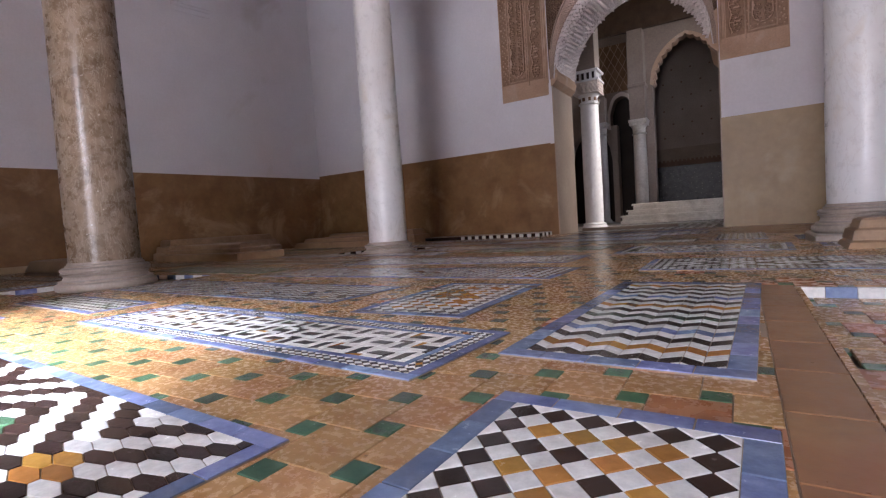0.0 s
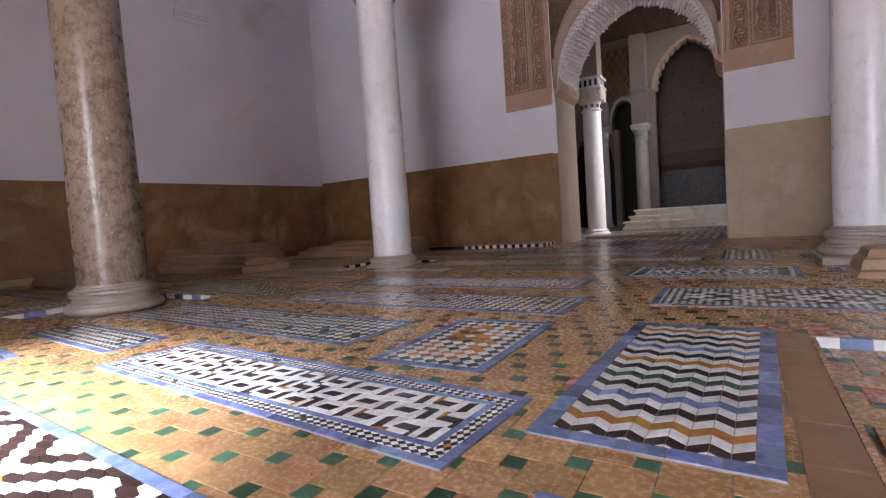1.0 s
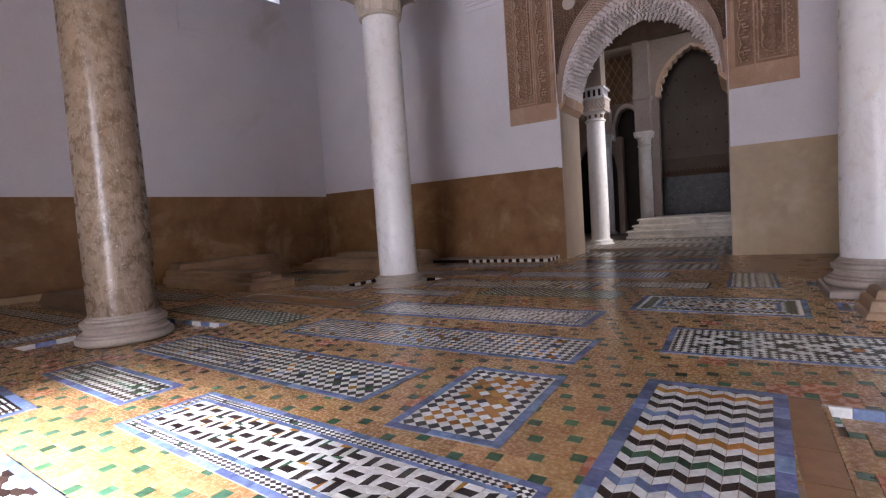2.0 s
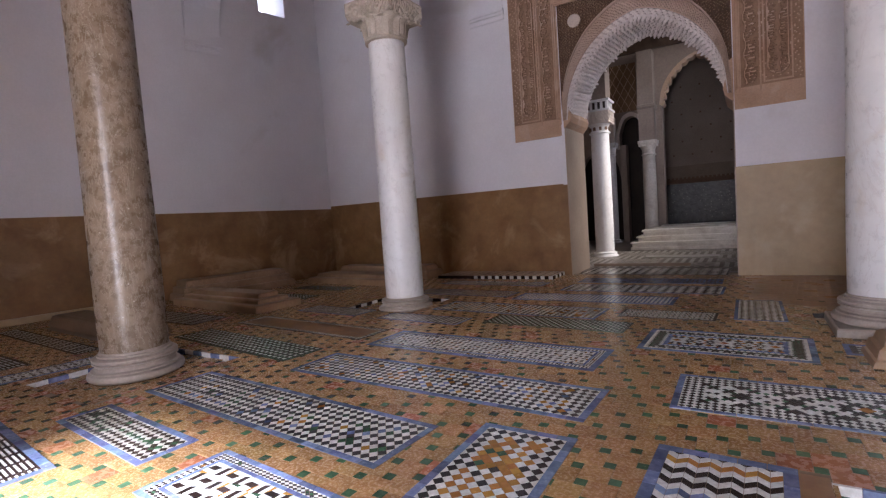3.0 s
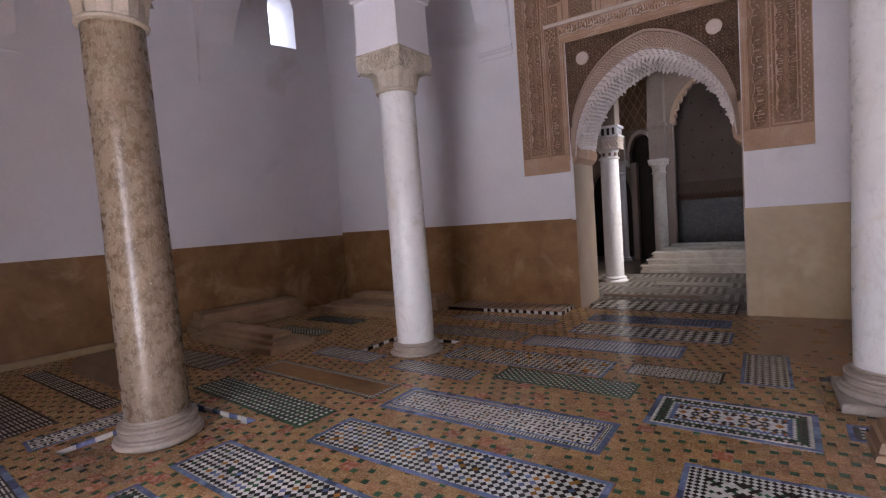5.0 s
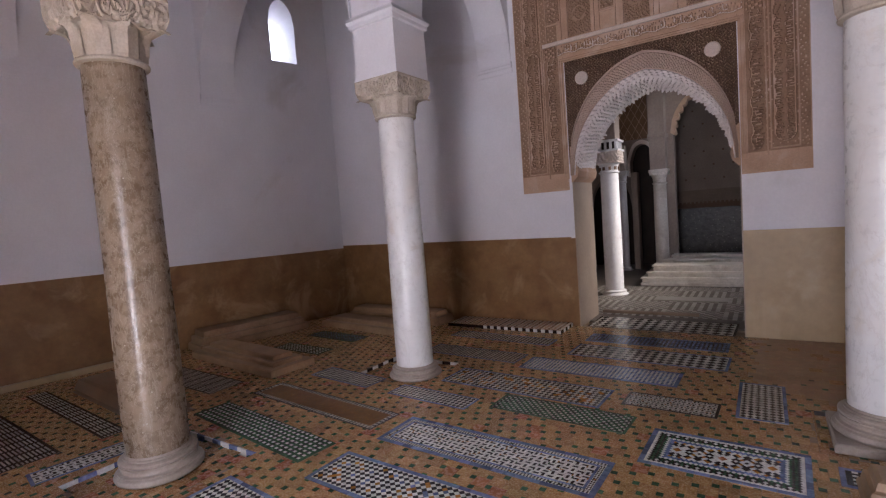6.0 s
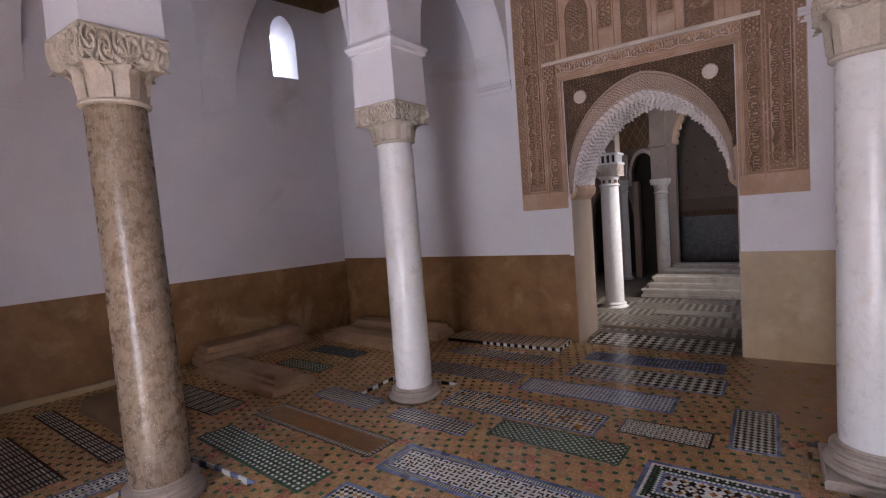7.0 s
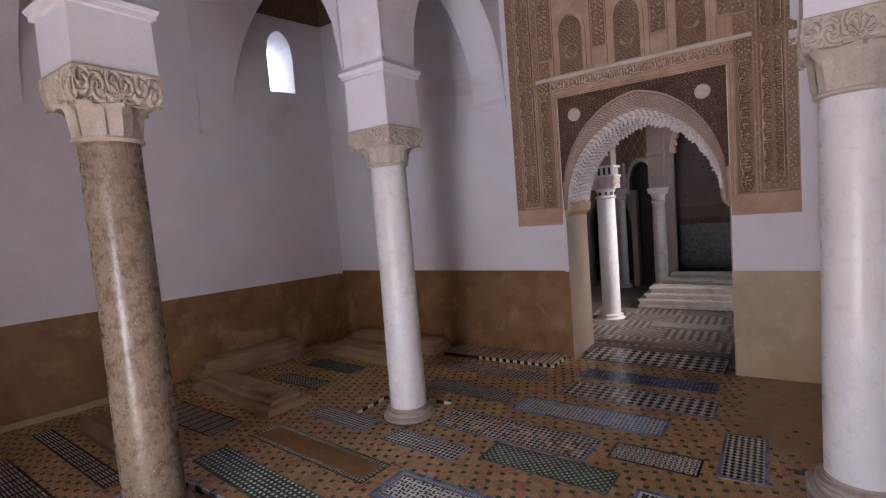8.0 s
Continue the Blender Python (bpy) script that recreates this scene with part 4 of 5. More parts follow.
# tall outer cartouches


def cartouche(x, z, a, b, c, d):
    r = (b - a) / 2
    mx = (a + b) / 2
    zz = np.clip(z, c + r, d - r)
    dist = np.hypot(x - mx, z - zz)
    rim = (np.abs(dist - r * 0.86) < 0.010).astype(float)
    return np.where(dist < r * 0.78, script((z - c) / (1.2 * r), np.mod((x - a) / r, 1.0)) * 0.8, np.where(rim > 0, 1.0, 0.25))


for x0, x1 in ((-2.53, -2.31), (0.37, 0.59)):
    for z0, z1 in ((2.24, 3.88), (3.94, 5.6)):
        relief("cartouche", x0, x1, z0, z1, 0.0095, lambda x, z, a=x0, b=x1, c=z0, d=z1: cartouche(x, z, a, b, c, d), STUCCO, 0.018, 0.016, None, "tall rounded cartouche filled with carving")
    bar("moulding", x0 - 0.028, x0 - 0.012, 2.18, 5.62, 0.024)
    bar("moulding", x1 + 0.012, x1 + 0.028, 2.18, 5.62, 0.024)
    bar("moulding", x0 - 0.012, x1 + 0.012, 2.18, 2.20, 0.024)
# upper row of blind niches between narrow fields
for k in range(-1, 2):
    mx = CX - 0.045 + 0.72 * k
    w = 0.20
    curve = arch_curve(mx - w, mx + w, 4.5, 4.76, 8)
    inner = arch_curve(mx - w + 0.045, mx + w - 0.045, 4.5, 4.715, 8)
    outl = [(mx - w, 3.96)] + curve + [(mx + w, 3.96)]
    inl = [(mx - w + 0.045, 3.96)] + inner + [(mx + w - 0.045, 3.96)]
    n = len(outl)
    vs = [(x - CX, -y, z) for pts, y in ((outl, 0.012), (outl, 0.05), (inl, 0.05), (inl, 0.012)) for x, z in pts]
    fs = [(r * n + i, r * n + i + 1, (r + 1) * n + i + 1, (r + 1) * n + i) for r in range(3) for i in range(n - 1)]
    Shape().add(vs, fs).part("niche_frame", STUCCO, surround, "raised arched frame")
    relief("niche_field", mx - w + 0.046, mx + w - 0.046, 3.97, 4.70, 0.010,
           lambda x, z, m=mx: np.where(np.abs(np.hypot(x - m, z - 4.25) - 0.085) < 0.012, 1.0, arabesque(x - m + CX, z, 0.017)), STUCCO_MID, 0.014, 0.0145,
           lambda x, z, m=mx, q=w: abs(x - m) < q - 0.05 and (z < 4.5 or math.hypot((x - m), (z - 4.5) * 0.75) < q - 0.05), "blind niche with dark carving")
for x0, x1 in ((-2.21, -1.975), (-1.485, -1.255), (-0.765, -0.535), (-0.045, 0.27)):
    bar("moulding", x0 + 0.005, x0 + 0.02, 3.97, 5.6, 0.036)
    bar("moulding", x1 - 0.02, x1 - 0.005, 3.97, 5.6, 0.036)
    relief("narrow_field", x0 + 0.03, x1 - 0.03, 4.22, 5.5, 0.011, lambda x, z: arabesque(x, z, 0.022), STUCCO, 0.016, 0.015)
    bar("moulding", x0 + 0.02, x1 - 0.02, 4.18, 4.205, 0.03)
# crescent band over the arch
IN = arch_curve(OX0 + 0.06, OX1 - 0.06, 2.12, 3.25, 24, 0.14)
rows = 24
vs, fs = [], []
cols = 420


def along(curve, t):
    k = t * (len(curve) - 1)
    i = min(int(k), len(curve) - 2)
    f = k - i
    return (curve[i][0] + (curve[i + 1][0] - curve[i][0]) * f, curve[i][1] + (curve[i + 1][1] - curve[i][1]) * f)


def even(curve, n):
    """Points spaced evenly along a curve."""
    ln = [0.0]
    for p, q in zip(curve, curve[1:]):
        ln.append(ln[-1] + math.hypot(q[0] - p[0], q[1] - p[1]))
    out = []
    j = 0
    for i in range(n + 1):
        d = ln[-1] * i / n
        while j < len(ln) - 2 and ln[j + 1] < d:
            j += 1
        f = (d - ln[j]) / max(1e-9, ln[j + 1] - ln[j])
        out.append((curve[j][0] + (curve[j + 1][0] - curve[j][0]) * f, curve[j][1] + (curve[j + 1][1] - curve[j][1]) * f))
    return out


eo, ei = even([(-1.955, 2.12)] + EX + [(0.035, 2.12)], cols), even(IN, cols)
for i in range(cols + 1):
    for j in range(rows + 1):
        f = j / rows
        x = ei[i][0] + (eo[i][0] - ei[i][0]) * f
        z = ei[i][1] + (eo[i][1] - ei[i][1]) * f
        h = 0.03 + 0.010 * (math.sin(i * 1.35) * math.sin(j * 1.9 + 0.6 * math.sin(i * 0.31)) > 0.0)
        if j < 7:
            h = 0.034 + 0.022 * max(0.0, math.sin(i * 0.66 + (j // 2) * 1.57)) * (0.5 + 0.5 * (j % 2))
        if j >= rows - 1:
            h = 0.046
        if j == rows - 2 or j == 7:
            h = 0.02
        vs.append((x - CX, -h, z))
fs = [(i * (rows + 1) + j, i * (rows + 1) + j + 1, (i + 1) * (rows + 1) + j + 1, (i + 1) * (rows + 1) + j) for i in range(cols) for j in range(rows)]
band = Shape()
band.add(vs, [f for k, f in enumerate(fs) if k % rows >= 7])
band.part("arch_band", STUCCO_ROSE, surround, "crescent band of fine rosy carving")
band = Shape()
band.add(vs, [f for k, f in enumerate(fs) if k % rows < 7])
band.part("lobed_band", MUQ, surround, "pale honeycomb carving along the arch")
# hanging lobes under the arch, through the depth of the wall
deep = 55
vs = []
cols = 464
ei = even(IN, cols)
for i in range(cols + 1):
    x, z = ei[i]
    p, q = ei[max(0, i - 1)], ei[min(cols, i + 1)]
    tx, tz = q[0] - p[0], q[1] - p[1]
    ln = math.hypot(tx, tz)
    nx, nz = tz / ln, -tx / ln
    for j in range(deep + 1):
        row = j * 11 / deep
        k = int(min(10.999, row))
        f = row - k
        u = (i / cols) * 58 + 0.37 * k + 0.25 * math.sin(k * 9.1)
        lobe, cell = abs(u % 1 - 0.5) * 2, int(u)
        chance = abs(math.sin(cell * 7.7 + k * 3.1) * 43.7) % 1
        hang = (1 - lobe ** 1.7) * (1 - 0.85 * f) * (0.45 + 0.55 * chance)
        step = 0.65 + 0.35 * (cell // 2 % 2)
        d = 0.012 + 0.068 * hang * step * min(1.0, 9 * min(i, cols - i) / cols)
        if j == 0:
            d = 0.0
        vs.append((x + nx * d - CX, -0.03 + 0.86 * j / deep, z + nz * d))
n = deep + 1
fs = [(i * n + j, i * n + j + 1, (i + 1) * n + j + 1, (i + 1) * n + j) for i in range(cols) for j in range(deep)]
Shape().add(vs, fs).part("soffit", MUQ, surround, "pale stalactite lobes hanging under the arch")
# jamb linings, impost brackets and a thin white strip
for x0, x1, sx in ((OX0, OX0 + 0.014, 1), (OX1 - 0.014, OX1, -1)):
    structure(Shape().box(x0, x1, DOOR_Y - 0.006, DOOR_Y + 0.868, -0.02, 2.10, 0.004).part("trim_jamb", JAMB), "smooth tan plaster jamb of the doorway", "door jamb")
    edge = OX0 if sx > 0 else OX1
    prof = [(0.0, 2.03), (0.022 * sx, 2.035), (0.085 * sx, 2.10), (0.105 * sx, 2.18), (0.085 * sx, 2.26), (0.06 * sx, 2.36), (0.055 * sx, 2.48), (0.0, 2.52)]
    vs = [(edge + x, y, z) for y in (DOOR_Y - 0.03, DOOR_Y + 0.84) for x, z in prof]
    k = len(prof)
    structure(Shape().add(vs, [tuple(range(k)), tuple(range(2 * k - 1, k - 1, -1))] + [(i, (i + 1) % k, k + (i + 1) % k, k + i) for i in range(k)]).part("trim_bracket", STUCCO), "carved bracket under the arch", "bracket")
structure(Shape().box(-2.005, OX0, DOOR_Y - 0.010, DOOR_Y + 0.02, 1.255, 2.08, 0.003).part("trim_strip", PLASTER), "thin white strip beside the jamb", "trim")

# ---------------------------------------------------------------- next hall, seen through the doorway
# the hall's plaster is coloured darker than the front walls to look dimly lit
FAR = material("dimmed_far_plaster", (0.24, 0.18, 0.14), (0.34, 0.265, 0.215), 1.2, 0.75, 0.12, 30)
# glossy dark zellige; the pale spots in its colour stand for glints
GLINT = material("dark_zellige_painted_glints", (0.03, 0.026, 0.026), (0.08, 0.07, 0.066), 9, 0.16, 0.9, 22, spots=((0.20, 0.175, 0.15), 13.0, 0.18))
# stained far marble, with the hall's weak light also put into its colour
FAR_MARBLE = material("dimmed_aged_marble", (0.58, 0.52, 0.45), (0.72, 0.66, 0.58), 3, 0.35, 0.05, 30, stain=((0.36, 0.29, 0.22), 2.5, 0.5, 0.25))
# a shaded copy of the far marble for the least lit column
SHADED = material("shaded_far_marble", (0.36, 0.32, 0.29), (0.47, 0.43, 0.40), 3, 0.4, 0.05, 30)
FAR_BAND = material("brown_plaster_band", (0.20, 0.14, 0.098), (0.27, 0.20, 0.145), 3, 0.7, 0.1, 40)
TRELLIS = material("brown_trellis_stucco", (0.20, 0.115, 0.06), (0.28, 0.17, 0.09), 5, 0.8, 0.2, 60)
# floor colour lowered so the next hall looks dimly lit
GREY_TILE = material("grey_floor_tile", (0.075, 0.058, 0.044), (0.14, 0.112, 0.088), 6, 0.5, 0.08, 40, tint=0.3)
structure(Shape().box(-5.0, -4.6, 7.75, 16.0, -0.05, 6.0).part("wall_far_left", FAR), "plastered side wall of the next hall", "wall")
# the high opening is out of view, added to let the hall lamp in
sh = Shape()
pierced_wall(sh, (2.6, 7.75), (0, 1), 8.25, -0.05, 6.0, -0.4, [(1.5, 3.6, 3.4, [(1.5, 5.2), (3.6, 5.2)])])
structure(sh.part("wall_far_right", FAR), "plastered side wall with a high opening added for light", "wall")
structure(Shape().box(-5.0, 3.0, 15.0, 15.4, 1.50, 6.0).part("wall_far", FAR), "plastered end wall, colour darkened to look dim, with bosses", "wall")
structure(Shape().box(-5.0, 3.0, 14.97, 15.4, -0.05, 1.38).part("dado_far", GLINT), "dark zellige dado with glints painted as pale spots", "dado")
structure(Shape().box(-5.0, 3.0, 14.955, 15.4, 1.38, 1.50, 0.004).part("trim_far", STUCCO_DARK), "dark carved band above the far dado", "trim")
structure(Shape().box(-5.0, 3.0, 14.96, 15.4, 1.50, 1.86, 0.004).part("trim_far", FAR_BAND), "brown plaster band above the far dado", "trim")
structure(Shape().box(-5.0, 3.0, 7.75, 16.0, 6.0, 6.2).part("ceiling_far", WOOD), "dark wooden ceiling of the next hall", "ceiling")
for i in range(40):
    x0 = -2.0 + i * 0.1
    Shape().box(x0 + 0.02, x0 + 0.08, 14.93, 14.957, 1.50, 1.545, 0.003).part("merlon", STUCCO_DARK, bpy.data.objects["dado_far"])
for i in range(7):
    for j in range(6):
        bx, bz = -1.5 + i * 0.45 + 0.22 * (j % 2), 2.15 + j * 0.36
        Shape().box(bx - 0.022, bx + 0.022, 14.975, 15.001, bz - 0.022, bz + 0.022, 0.006).part("boss", STUCCO_DARK, bpy.data.objects["wall_far"])
# cross wall with a lobed arch at one side and a dark horseshoe doorway at the other
sh = Shape()
D0, DW, A0, A1, E0 = 2.10, 0.55, 3.09, 1.49, 1.05
c1 = [(0.0, 2.3)] + [(DW / 2 + (DW / 2 + 0.02) * math.cos(a) * (1 - 0.10 * abs(math.sin(3 * a))), 2.58 + 0.5 * math.sin(a)) for a in [math.pi - i * math.pi / 24 for i in range(1, 24)]] + [(DW, 2.3)]
c3 = arch_curve(0.0, 1.05, 1.55, 2.35, 10, 0.1)
c2 = arch_curve(0.0, A1, 3.2, 4.25, 18, 0.22)
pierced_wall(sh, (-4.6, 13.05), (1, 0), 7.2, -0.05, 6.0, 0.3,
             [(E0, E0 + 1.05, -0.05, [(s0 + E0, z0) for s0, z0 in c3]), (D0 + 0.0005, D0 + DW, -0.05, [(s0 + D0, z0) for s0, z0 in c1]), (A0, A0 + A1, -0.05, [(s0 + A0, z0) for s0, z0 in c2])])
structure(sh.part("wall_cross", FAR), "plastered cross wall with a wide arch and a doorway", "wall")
lob = Shape()
pts = even([(s0 - 4.6 + A0, z0) for s0, z0 in c2], 120)
vs = []
for i, (x, z) in enumerate(pts):
    sc = 0.015 + 0.045 * abs(math.sin(i * math.pi / 7.5))
    fx = (x - (A0 - 4.6 + A1 / 2)) / (A1 / 2)
    for d, y in ((0.05, 13.03), (-sc, 13.03), (-sc, 13.32)):
        vs.append((x + fx * d, y, z + d * 0.8))
lob.add(vs, [(3 * i + k, 3 * i + k + 1, 3 * i + k + 4, 3 * i + k + 3) for i in range(120) for k in range(2)])
structure(lob.part("trim_lobes", STUCCO), "lobed moulding round the far arch", "trim")
rim = Shape()
a_, b_ = even([(D0 - 4.6 + DW / 2 + (x0 - DW / 2) * 1.22, 2.3 + (z0 - 2.3) * 1.12) for x0, z0 in c1], 40), even([(s0 - 4.6 + D0, z0) for s0, z0 in c1], 40)
vs = [p for q, r in zip(a_, b_) for p in ((q[0], 13.05, q[1]), (q[0], 13.02, q[1]), (r[0], 13.02, r[1]), (r[0], 13.05, r[1]))]
rim.add(vs, [(4 * i + k, 4 * i + k + 1, 4 * i + k + 5, 4 * i + k + 4) for i in range(40) for k in range(3)])
structure(rim.part("trim_horseshoe", STUCCO_PALE), "pale rim of the small horseshoe doorway", "trim")
trel = tagged(thing("trellis_panel", (-2.52, 13.04, 3.78)), "brown carved trellis panel above the doorway", "wall panel")
Shape().box(-0.46, 0.46, -0.012, 0.008, -0.58, 0.56).part("field", TRELLIS, trel)
for i in range(-9, 10):
    for sgn in (1, -1):
        x0 = i * 0.18
        seg = []
        for z in (-0.58, 0.56):
            seg.append((x0 + sgn * z * 0.55, z))
        (xa, za), (xb, zb) = seg
        if xa > xb:
            (xa, za), (xb, zb) = (xb, zb), (xa, za)
        lo, hi = max(xa, -0.45), min(xb, 0.45)
        if hi - lo < 0.05:
            continue
        zl, zh = za + (zb - za) * (lo - xa) / (xb - xa), za + (zb - za) * (hi - xa) / (xb - xa)
        Shape().add([(lo, -0.012, zl - 0.012), (hi, -0.012, zh - 0.012), (hi, -0.012, zh + 0.012), (lo, -0.012, zl + 0.012), (lo, -0.026, zl - 0.006), (hi, -0.026, zh - 0.006), (hi, -0.026, zh + 0.006), (lo, -0.026, zl + 0.006)],
                    [(4, 5, 6, 7), (0, 1, 5, 4), (2, 3, 7, 6)]).part("lath", STUCCO, trel)


def slim_column(at, r, neck, label):
    x, y = at
    ob = tagged(thing("column", (x, y, -0.03)), label, "column", group="slim columns of the next hall")
    Shape().lathe([(r + 0.07, 0), (r + 0.075, 0.03), (r + 0.05, 0.05), (r + 0.035, 0.07), (r + 0.045, 0.09), (r + 0.01, 0.115), (r - 0.02, 0.12)], 0, 0, 32).part("base", MARBLE, ob, smooth=True)
    Shape().lathe([(r, 0.115), (r * 1.01, 1.0), (r * 0.97, neck - 0.03)], 0, 0, 32).part("shaft", MARBLE, ob, smooth=True)
    Shape().lathe([(r, neck - 0.03), (r + 0.02, neck - 0.02), (r + 0.02, neck), (r - 0.01, neck + 0.01)], 0, 0, 32).part("neck_ring", MARBLE, ob, smooth=True)
    for k in range(10):
        a = 2 * math.pi * k / 10
        Shape().box(-0.022, 0.022, -0.012, 0.012, neck + 0.03, neck + 0.09, 0.004).part("stud", STUCCO_DARK, ob).matrix_basis = pose((r + 0.006) * math.cos(a), (r + 0.006) * math.sin(a), 0, 0, 0, math.degrees(a) + 90)
    Shape().lathe([(r - 0.01, neck + 0.005), (r + 0.005, neck + 0.12), (r + 0.03, neck + 0.15)], 0, 0, 24).part("bell", MARBLE, ob, smooth=True)
    k = 30
    rings = []
    for j in range(9):
        ring = []
        for q, (px, py, _) in enumerate(square_ring(r + 0.055, 0, k=k)):
            d = 1.0 if j in (0, 8) or (q + (j // 2) % 2 * 2) % 4 < 2 else 0.93
            ring.append((px * d, py * d, neck + 0.15 + 0.21 * j / 8))
        rings.append(ring)
    Shape().loft(rings).part("abacus", STUCCO_PALE, ob, "pierced carved block")
    h = r + 0.02
    z = neck + 0.36
    Shape().loft([square_ring(h + 0.05, z), square_ring(h + 0.05, z + 0.035)]).part("cornice", MARBLE, ob)
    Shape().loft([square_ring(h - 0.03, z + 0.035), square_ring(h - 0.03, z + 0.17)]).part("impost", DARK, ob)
    for k in range(5):
        Shape().box(-h + k * h / 2 - 0.02, -h + k * h / 2 + 0.02, -h - 0.01, -h + 0.02, z + 0.035, z + 0.17, 0.004).part("stud", MARBLE, ob)
        Shape().box(h - 0.02, h + 0.01, -h + k * h / 2 - 0.02, -h + k * h / 2 + 0.02, z + 0.035, z + 0.17, 0.004).part("stud", MARBLE, ob)
    Shape().loft([square_ring(h + 0.04, z + 0.17), square_ring(h + 0.05, z + 0.205)]).part("cornice", MARBLE, ob)
    Shape().loft([square_ring(h - 0.01, z + 0.205), square_ring(h - 0.01, 5.95)]).part("pier", FAR, ob)
    return ob


slim_column((-2.12, 9.52), 0.165, 2.30, "slim white marble column with a pierced capital")
far = tagged(thing("column", (-1.81, 12.85, -0.03)), "slim white marble column in the dim far hall", "column", group="slim columns of the next hall")
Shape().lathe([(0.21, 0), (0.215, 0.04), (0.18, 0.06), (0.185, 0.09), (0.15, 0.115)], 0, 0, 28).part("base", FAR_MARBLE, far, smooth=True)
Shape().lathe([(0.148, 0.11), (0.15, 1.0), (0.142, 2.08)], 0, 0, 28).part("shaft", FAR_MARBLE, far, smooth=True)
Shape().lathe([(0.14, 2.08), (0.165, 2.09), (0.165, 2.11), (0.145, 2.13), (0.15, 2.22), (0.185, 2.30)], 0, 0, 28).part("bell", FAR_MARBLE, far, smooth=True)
Shape().loft([square_ring(a, z) for a, z in ((0.19, 2.30), (0.195, 2.36), (0.205, 2.37), (0.205, 2.43))]).part("abacus", FAR_MARBLE, far)
Shape().loft([square_ring(0.17, 2.43), square_ring(0.17, 3.16), square_ring(0.2, 3.2), square_ring(0.2, 3.26), square_ring(0.17, 3.27), square_ring(0.17, 4.5)]).part("pier", FAR, far)
# near-black sheets added behind the doorways in place of real shade
structure(Shape().box(-3.9, -1.70, 13.95, 14.0, -0.05, 3.4).part("wall_recess", DARK), "dark sheet standing in for shade behind the small doorway", "wall")
structure(Shape().box(-1.72, -1.68, 13.35, 13.95, -0.05, 3.4).part("wall_recess", DARK), "dark side sheet standing in for the recess's shade", "wall")
structure(Shape().box(-2.49, -2.36, 13.03, 13.34, -0.05, 2.40, 0.01).part("pilaster", FAR), "engaged pilaster of the small doorway, darkened to look dim", "pilaster")
slim = tagged(thing("column", (-2.70, 12.85, -0.03)), "slim marble column darkened to look shaded, beside a doorway", "column", group="slim columns of the next hall")
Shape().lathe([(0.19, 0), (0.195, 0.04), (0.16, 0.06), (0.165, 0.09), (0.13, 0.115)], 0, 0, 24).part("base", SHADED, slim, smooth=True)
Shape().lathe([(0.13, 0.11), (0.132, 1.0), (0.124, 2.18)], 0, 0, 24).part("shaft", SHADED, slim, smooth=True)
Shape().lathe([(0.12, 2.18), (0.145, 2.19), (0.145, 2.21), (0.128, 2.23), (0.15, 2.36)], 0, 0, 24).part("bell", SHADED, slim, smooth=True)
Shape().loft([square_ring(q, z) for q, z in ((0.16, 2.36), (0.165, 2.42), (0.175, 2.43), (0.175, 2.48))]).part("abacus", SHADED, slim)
Shape().loft([square_ring(0.14, 2.48), square_ring(0.14, 3.1)]).part("pier", FAR, slim)
steps4 = [(0, 0, 0.06), (0.03, 0.03, 0.07), (0.0, 0.0, 0.035), (0.13, 0.11, 0.07), (0.10, 0.085, 0.035), (0.22, 0.19, 0.08), (0.19, 0.165, 0.04)]
for k, (ty, z) in enumerate(((10.82, 0), (11.75, 0), (12.65, 0))):
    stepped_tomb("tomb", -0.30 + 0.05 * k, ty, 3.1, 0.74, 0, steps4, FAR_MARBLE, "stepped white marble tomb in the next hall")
far_floor = structure(Shape().box(-4.6, 2.6, 7.3, 15.0, -0.035, -0.012).part("floor_far", GREY_TILE), "grey tiled floor of the next hall, darkened to look dim", "floor")
structure(Shape().box(-4.6, 2.6, 12.96, 13.05, 4.55, 6.0).part("trim_beam", WOOD), "dark wooden beam across the next hall", "beam")
fx = Shape()
for i in range(50):
    for j in range(44):
        x0, y0 = -2.6 + i * 0.06, 7.78 + j * 0.06
        pale = i % 2 if (i // 13 + j // 9) % 2 else (i + j) % 2
        fx.tile([(x0 + 0.002, y0 + 0.002), (x0 + 0.058, y0 + 0.002), (x0 + 0.058, y0 + 0.058), (x0 + 0.002, y0 + 0.058)], -0.013, -0.006 + 0.001 * rnd0.random(), 0.002, pale)
tagged(fx.part("tiling", [GREY_TILE, WHITE_DIM], far_floor, "grey checked tiles, colours darkened to look dim"), kind="stuff")
tagged(Shape().box(-1.35, -0.25, 8.95, 9.30, -0.006, 0.012, 0.004).part("stone_slab", WHITE_DIM), "pale marble slab in the floor, colour dimmed", "slab")
tagged(Shape().box(-1.90, -0.55, 7.86, 7.92, -0.006, 0.035, 0.006).part("threshold_strip", FAR_BAND), "worn stone threshold strip", "threshold")

# ---------------------------------------------------------------- floor tiles, laid as large and small squares in turn
BIG, SMALL = 0.104, 0.041


def inside(px, py, margin):
    for _, x, y, length, width, turn, *_rest in PANELS:
        c, sn = math.cos(radians(turn)), math.sin(radians(turn))
        u, v = (px - x) * c + (py - y) * sn, -(px - x) * sn + (py - y) * c
        if abs(u) < length / 2 - margin and abs(v) < width / 2 - margin:
            return True
    return False


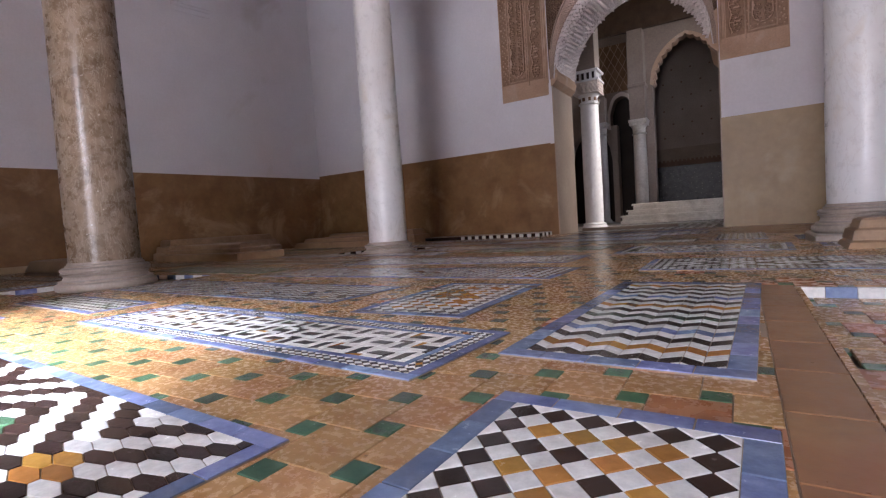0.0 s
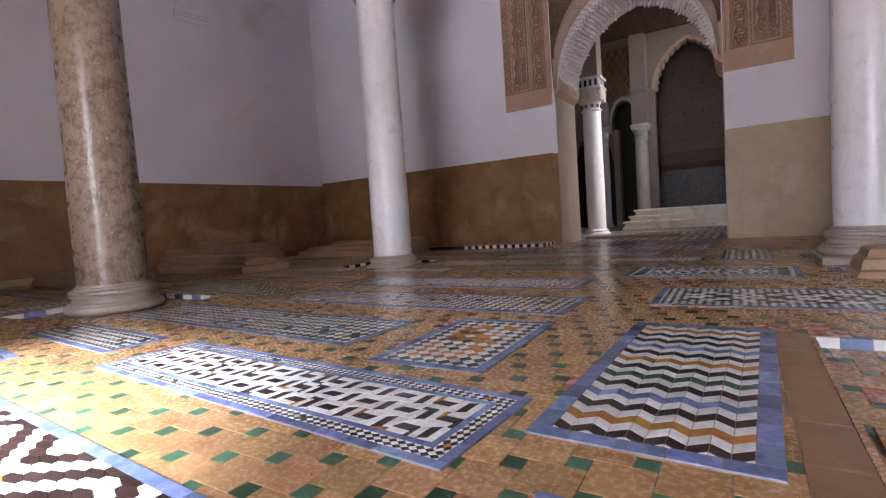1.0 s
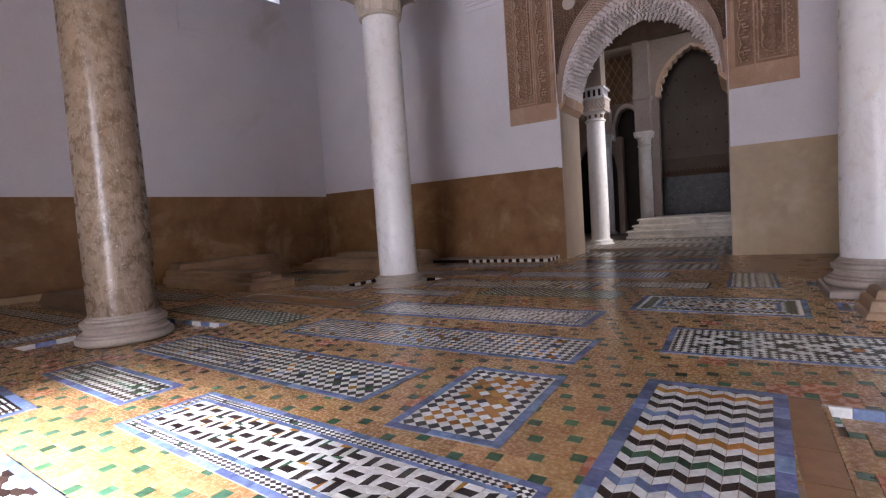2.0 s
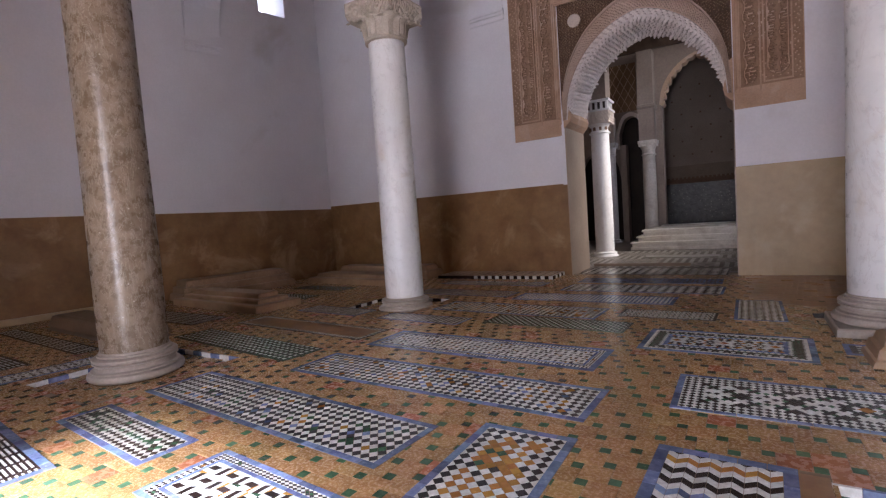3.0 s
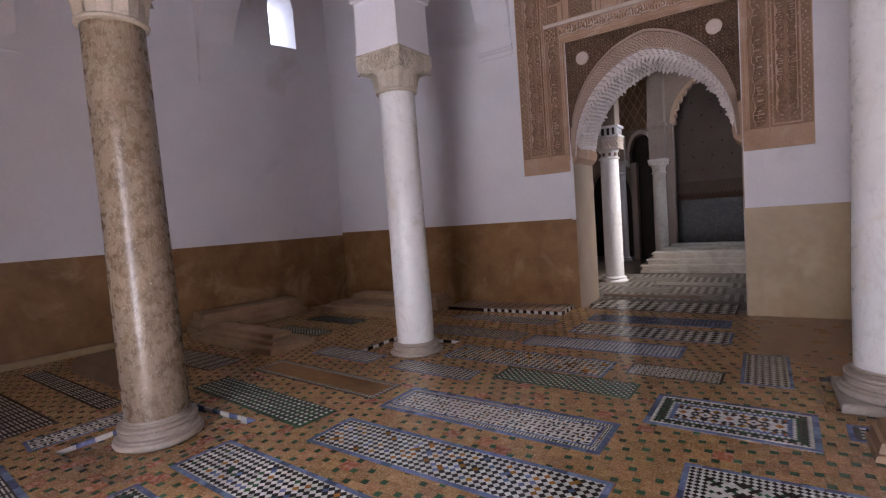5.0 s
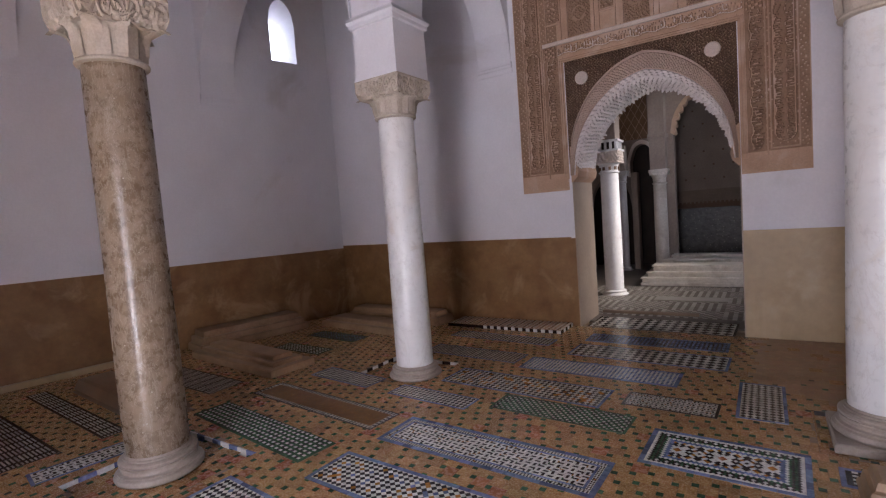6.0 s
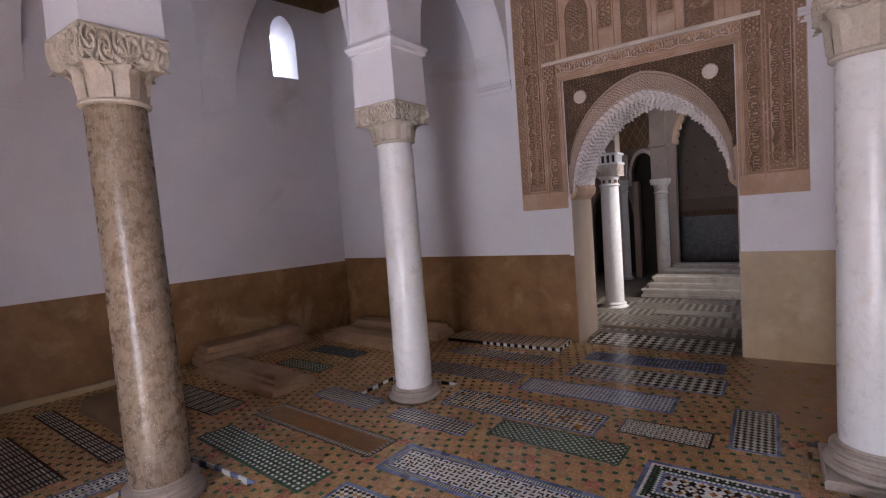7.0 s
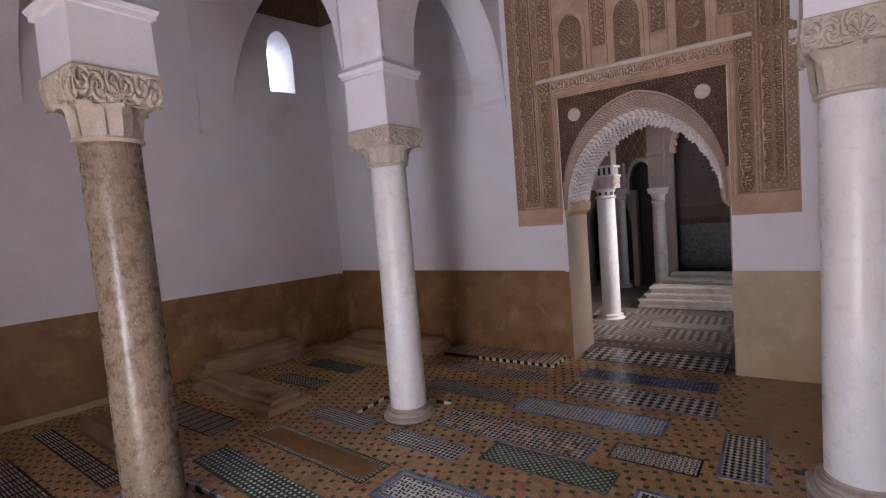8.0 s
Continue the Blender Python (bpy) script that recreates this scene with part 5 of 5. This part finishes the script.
rest = Shape()
count = {"tile": 0, "inset": 0}
ox, oy = -0.256 - 0.0205, 0.589 - 0.0205
for i in range(-110, 90):
    for j in range(-60, 110):
        gx = ox + i * BIG - j * SMALL
        gy = oy + i * SMALL + j * BIG
        if not (-7.9 < gx < 4.2 and -1.2 < gy < 6.9):
            continue
        for kind, x0, y0, w in (("inset", gx, gy, SMALL), ("tile", gx + SMALL, gy + SMALL - BIG, BIG)):
            mx, my = x0 + w / 2, y0 + w / 2
            beside = 0.595 < my < 2.10
            if beside and x0 > 0.246 and x0 + w < 0.362:
                continue
            if inside(mx, my, w * 0.75) or mx < left_x(my) - 0.02:
                continue
            in_pit = [p for p in PITS if p[0] < mx < p[1] and p[2] < my < p[3]]
            z = 0.0
            x1, y1 = x0 + w, y0 + w
            if beside and x0 < 0.257 < x1:
                x1 = 0.257
            elif beside and x0 < 0.350 < x1:
                x0 = 0.350
            if in_pit:
                a, b, c, d = in_pit[0]
                x0, x1, y0, y1 = max(x0, a), min(x1, b), max(y0, c), min(y1, d)
                z = -0.032
            else:
                for a, b, c, d in PITS:
                    if a < x1 and b > x0 and c < y1 and d > y0:
                        if mx < a:
                            x1 = min(x1, a)
                        elif mx > b:
                            x0 = max(x0, b)
                        elif my < c:
                            y1 = min(y1, c)
                        else:
                            y0 = max(y0, d)
            if x1 - x0 < 0.012 or y1 - y0 < 0.012:
                continue
            y1 = min(y1, 6.88)
            h = z + rnd.uniform(-0.0006, 0.0008)
            col = "g" if kind == "inset" else "t"
            if kind == "inset" and rnd.random() < 0.06:
                col = "t"
            elif kind == "tile" and rnd.random() < 0.05 + 0.12 * (math.sin(1.7 * mx + 0.6) * math.sin(1.3 * my - 0.4) > 0.45):
                col = "r"
            if mx > 0.15 and my > 4.95 + 0.12 * math.sin(mx * 5) and rnd.random() < 0.93:
                col = "n"
            jig = 0.0016
            poly = [(x0 + jig * rnd.uniform(0.3, 1), y0 + jig * rnd.uniform(0.3, 1)), (x1 - jig * rnd.uniform(0.3, 1), y0 + jig * rnd.uniform(0.3, 1)),
                    (x1 - jig * rnd.uniform(0.3, 1), y1 - jig * rnd.uniform(0.3, 1)), (x0 + jig * rnd.uniform(0.3, 1), y1 - jig * rnd.uniform(0.3, 1))]
            near = -1.7 < mx < 0.6 and 0.35 < my < 2.3
            if near and not in_pit and count[kind] < 300 and (col == "g" if kind == "inset" else col in "tr"):
                count[kind] += 1
                g = 0.0009
                piece([(x0 + g, y0 + g), (x1 - g, y0 + g), (x1 - g, y1 - g), (x0 + g, y1 - g)], col, -0.008, 0.0, floor, kind)
            else:
                rest.tile(poly, h - 0.006, h, 0.0014, TONES.index(col))
tagged(rest.part("tiling", SLOTS, floor, "small worn terracotta squares with green insets"), kind="stuff")

# plain long tiles beside the sunk square
for k in range(8):
    y0 = 0.60 + k * 0.187
    q = Shape().tile([(0.258, y0 + 0.001), (0.349, y0 + 0.001), (0.349, y0 + 0.185), (0.258, y0 + 0.185)], -0.004, 0.0008, 0.0006)
    tagged(q.part("border_tile", BORDER, floor), "")
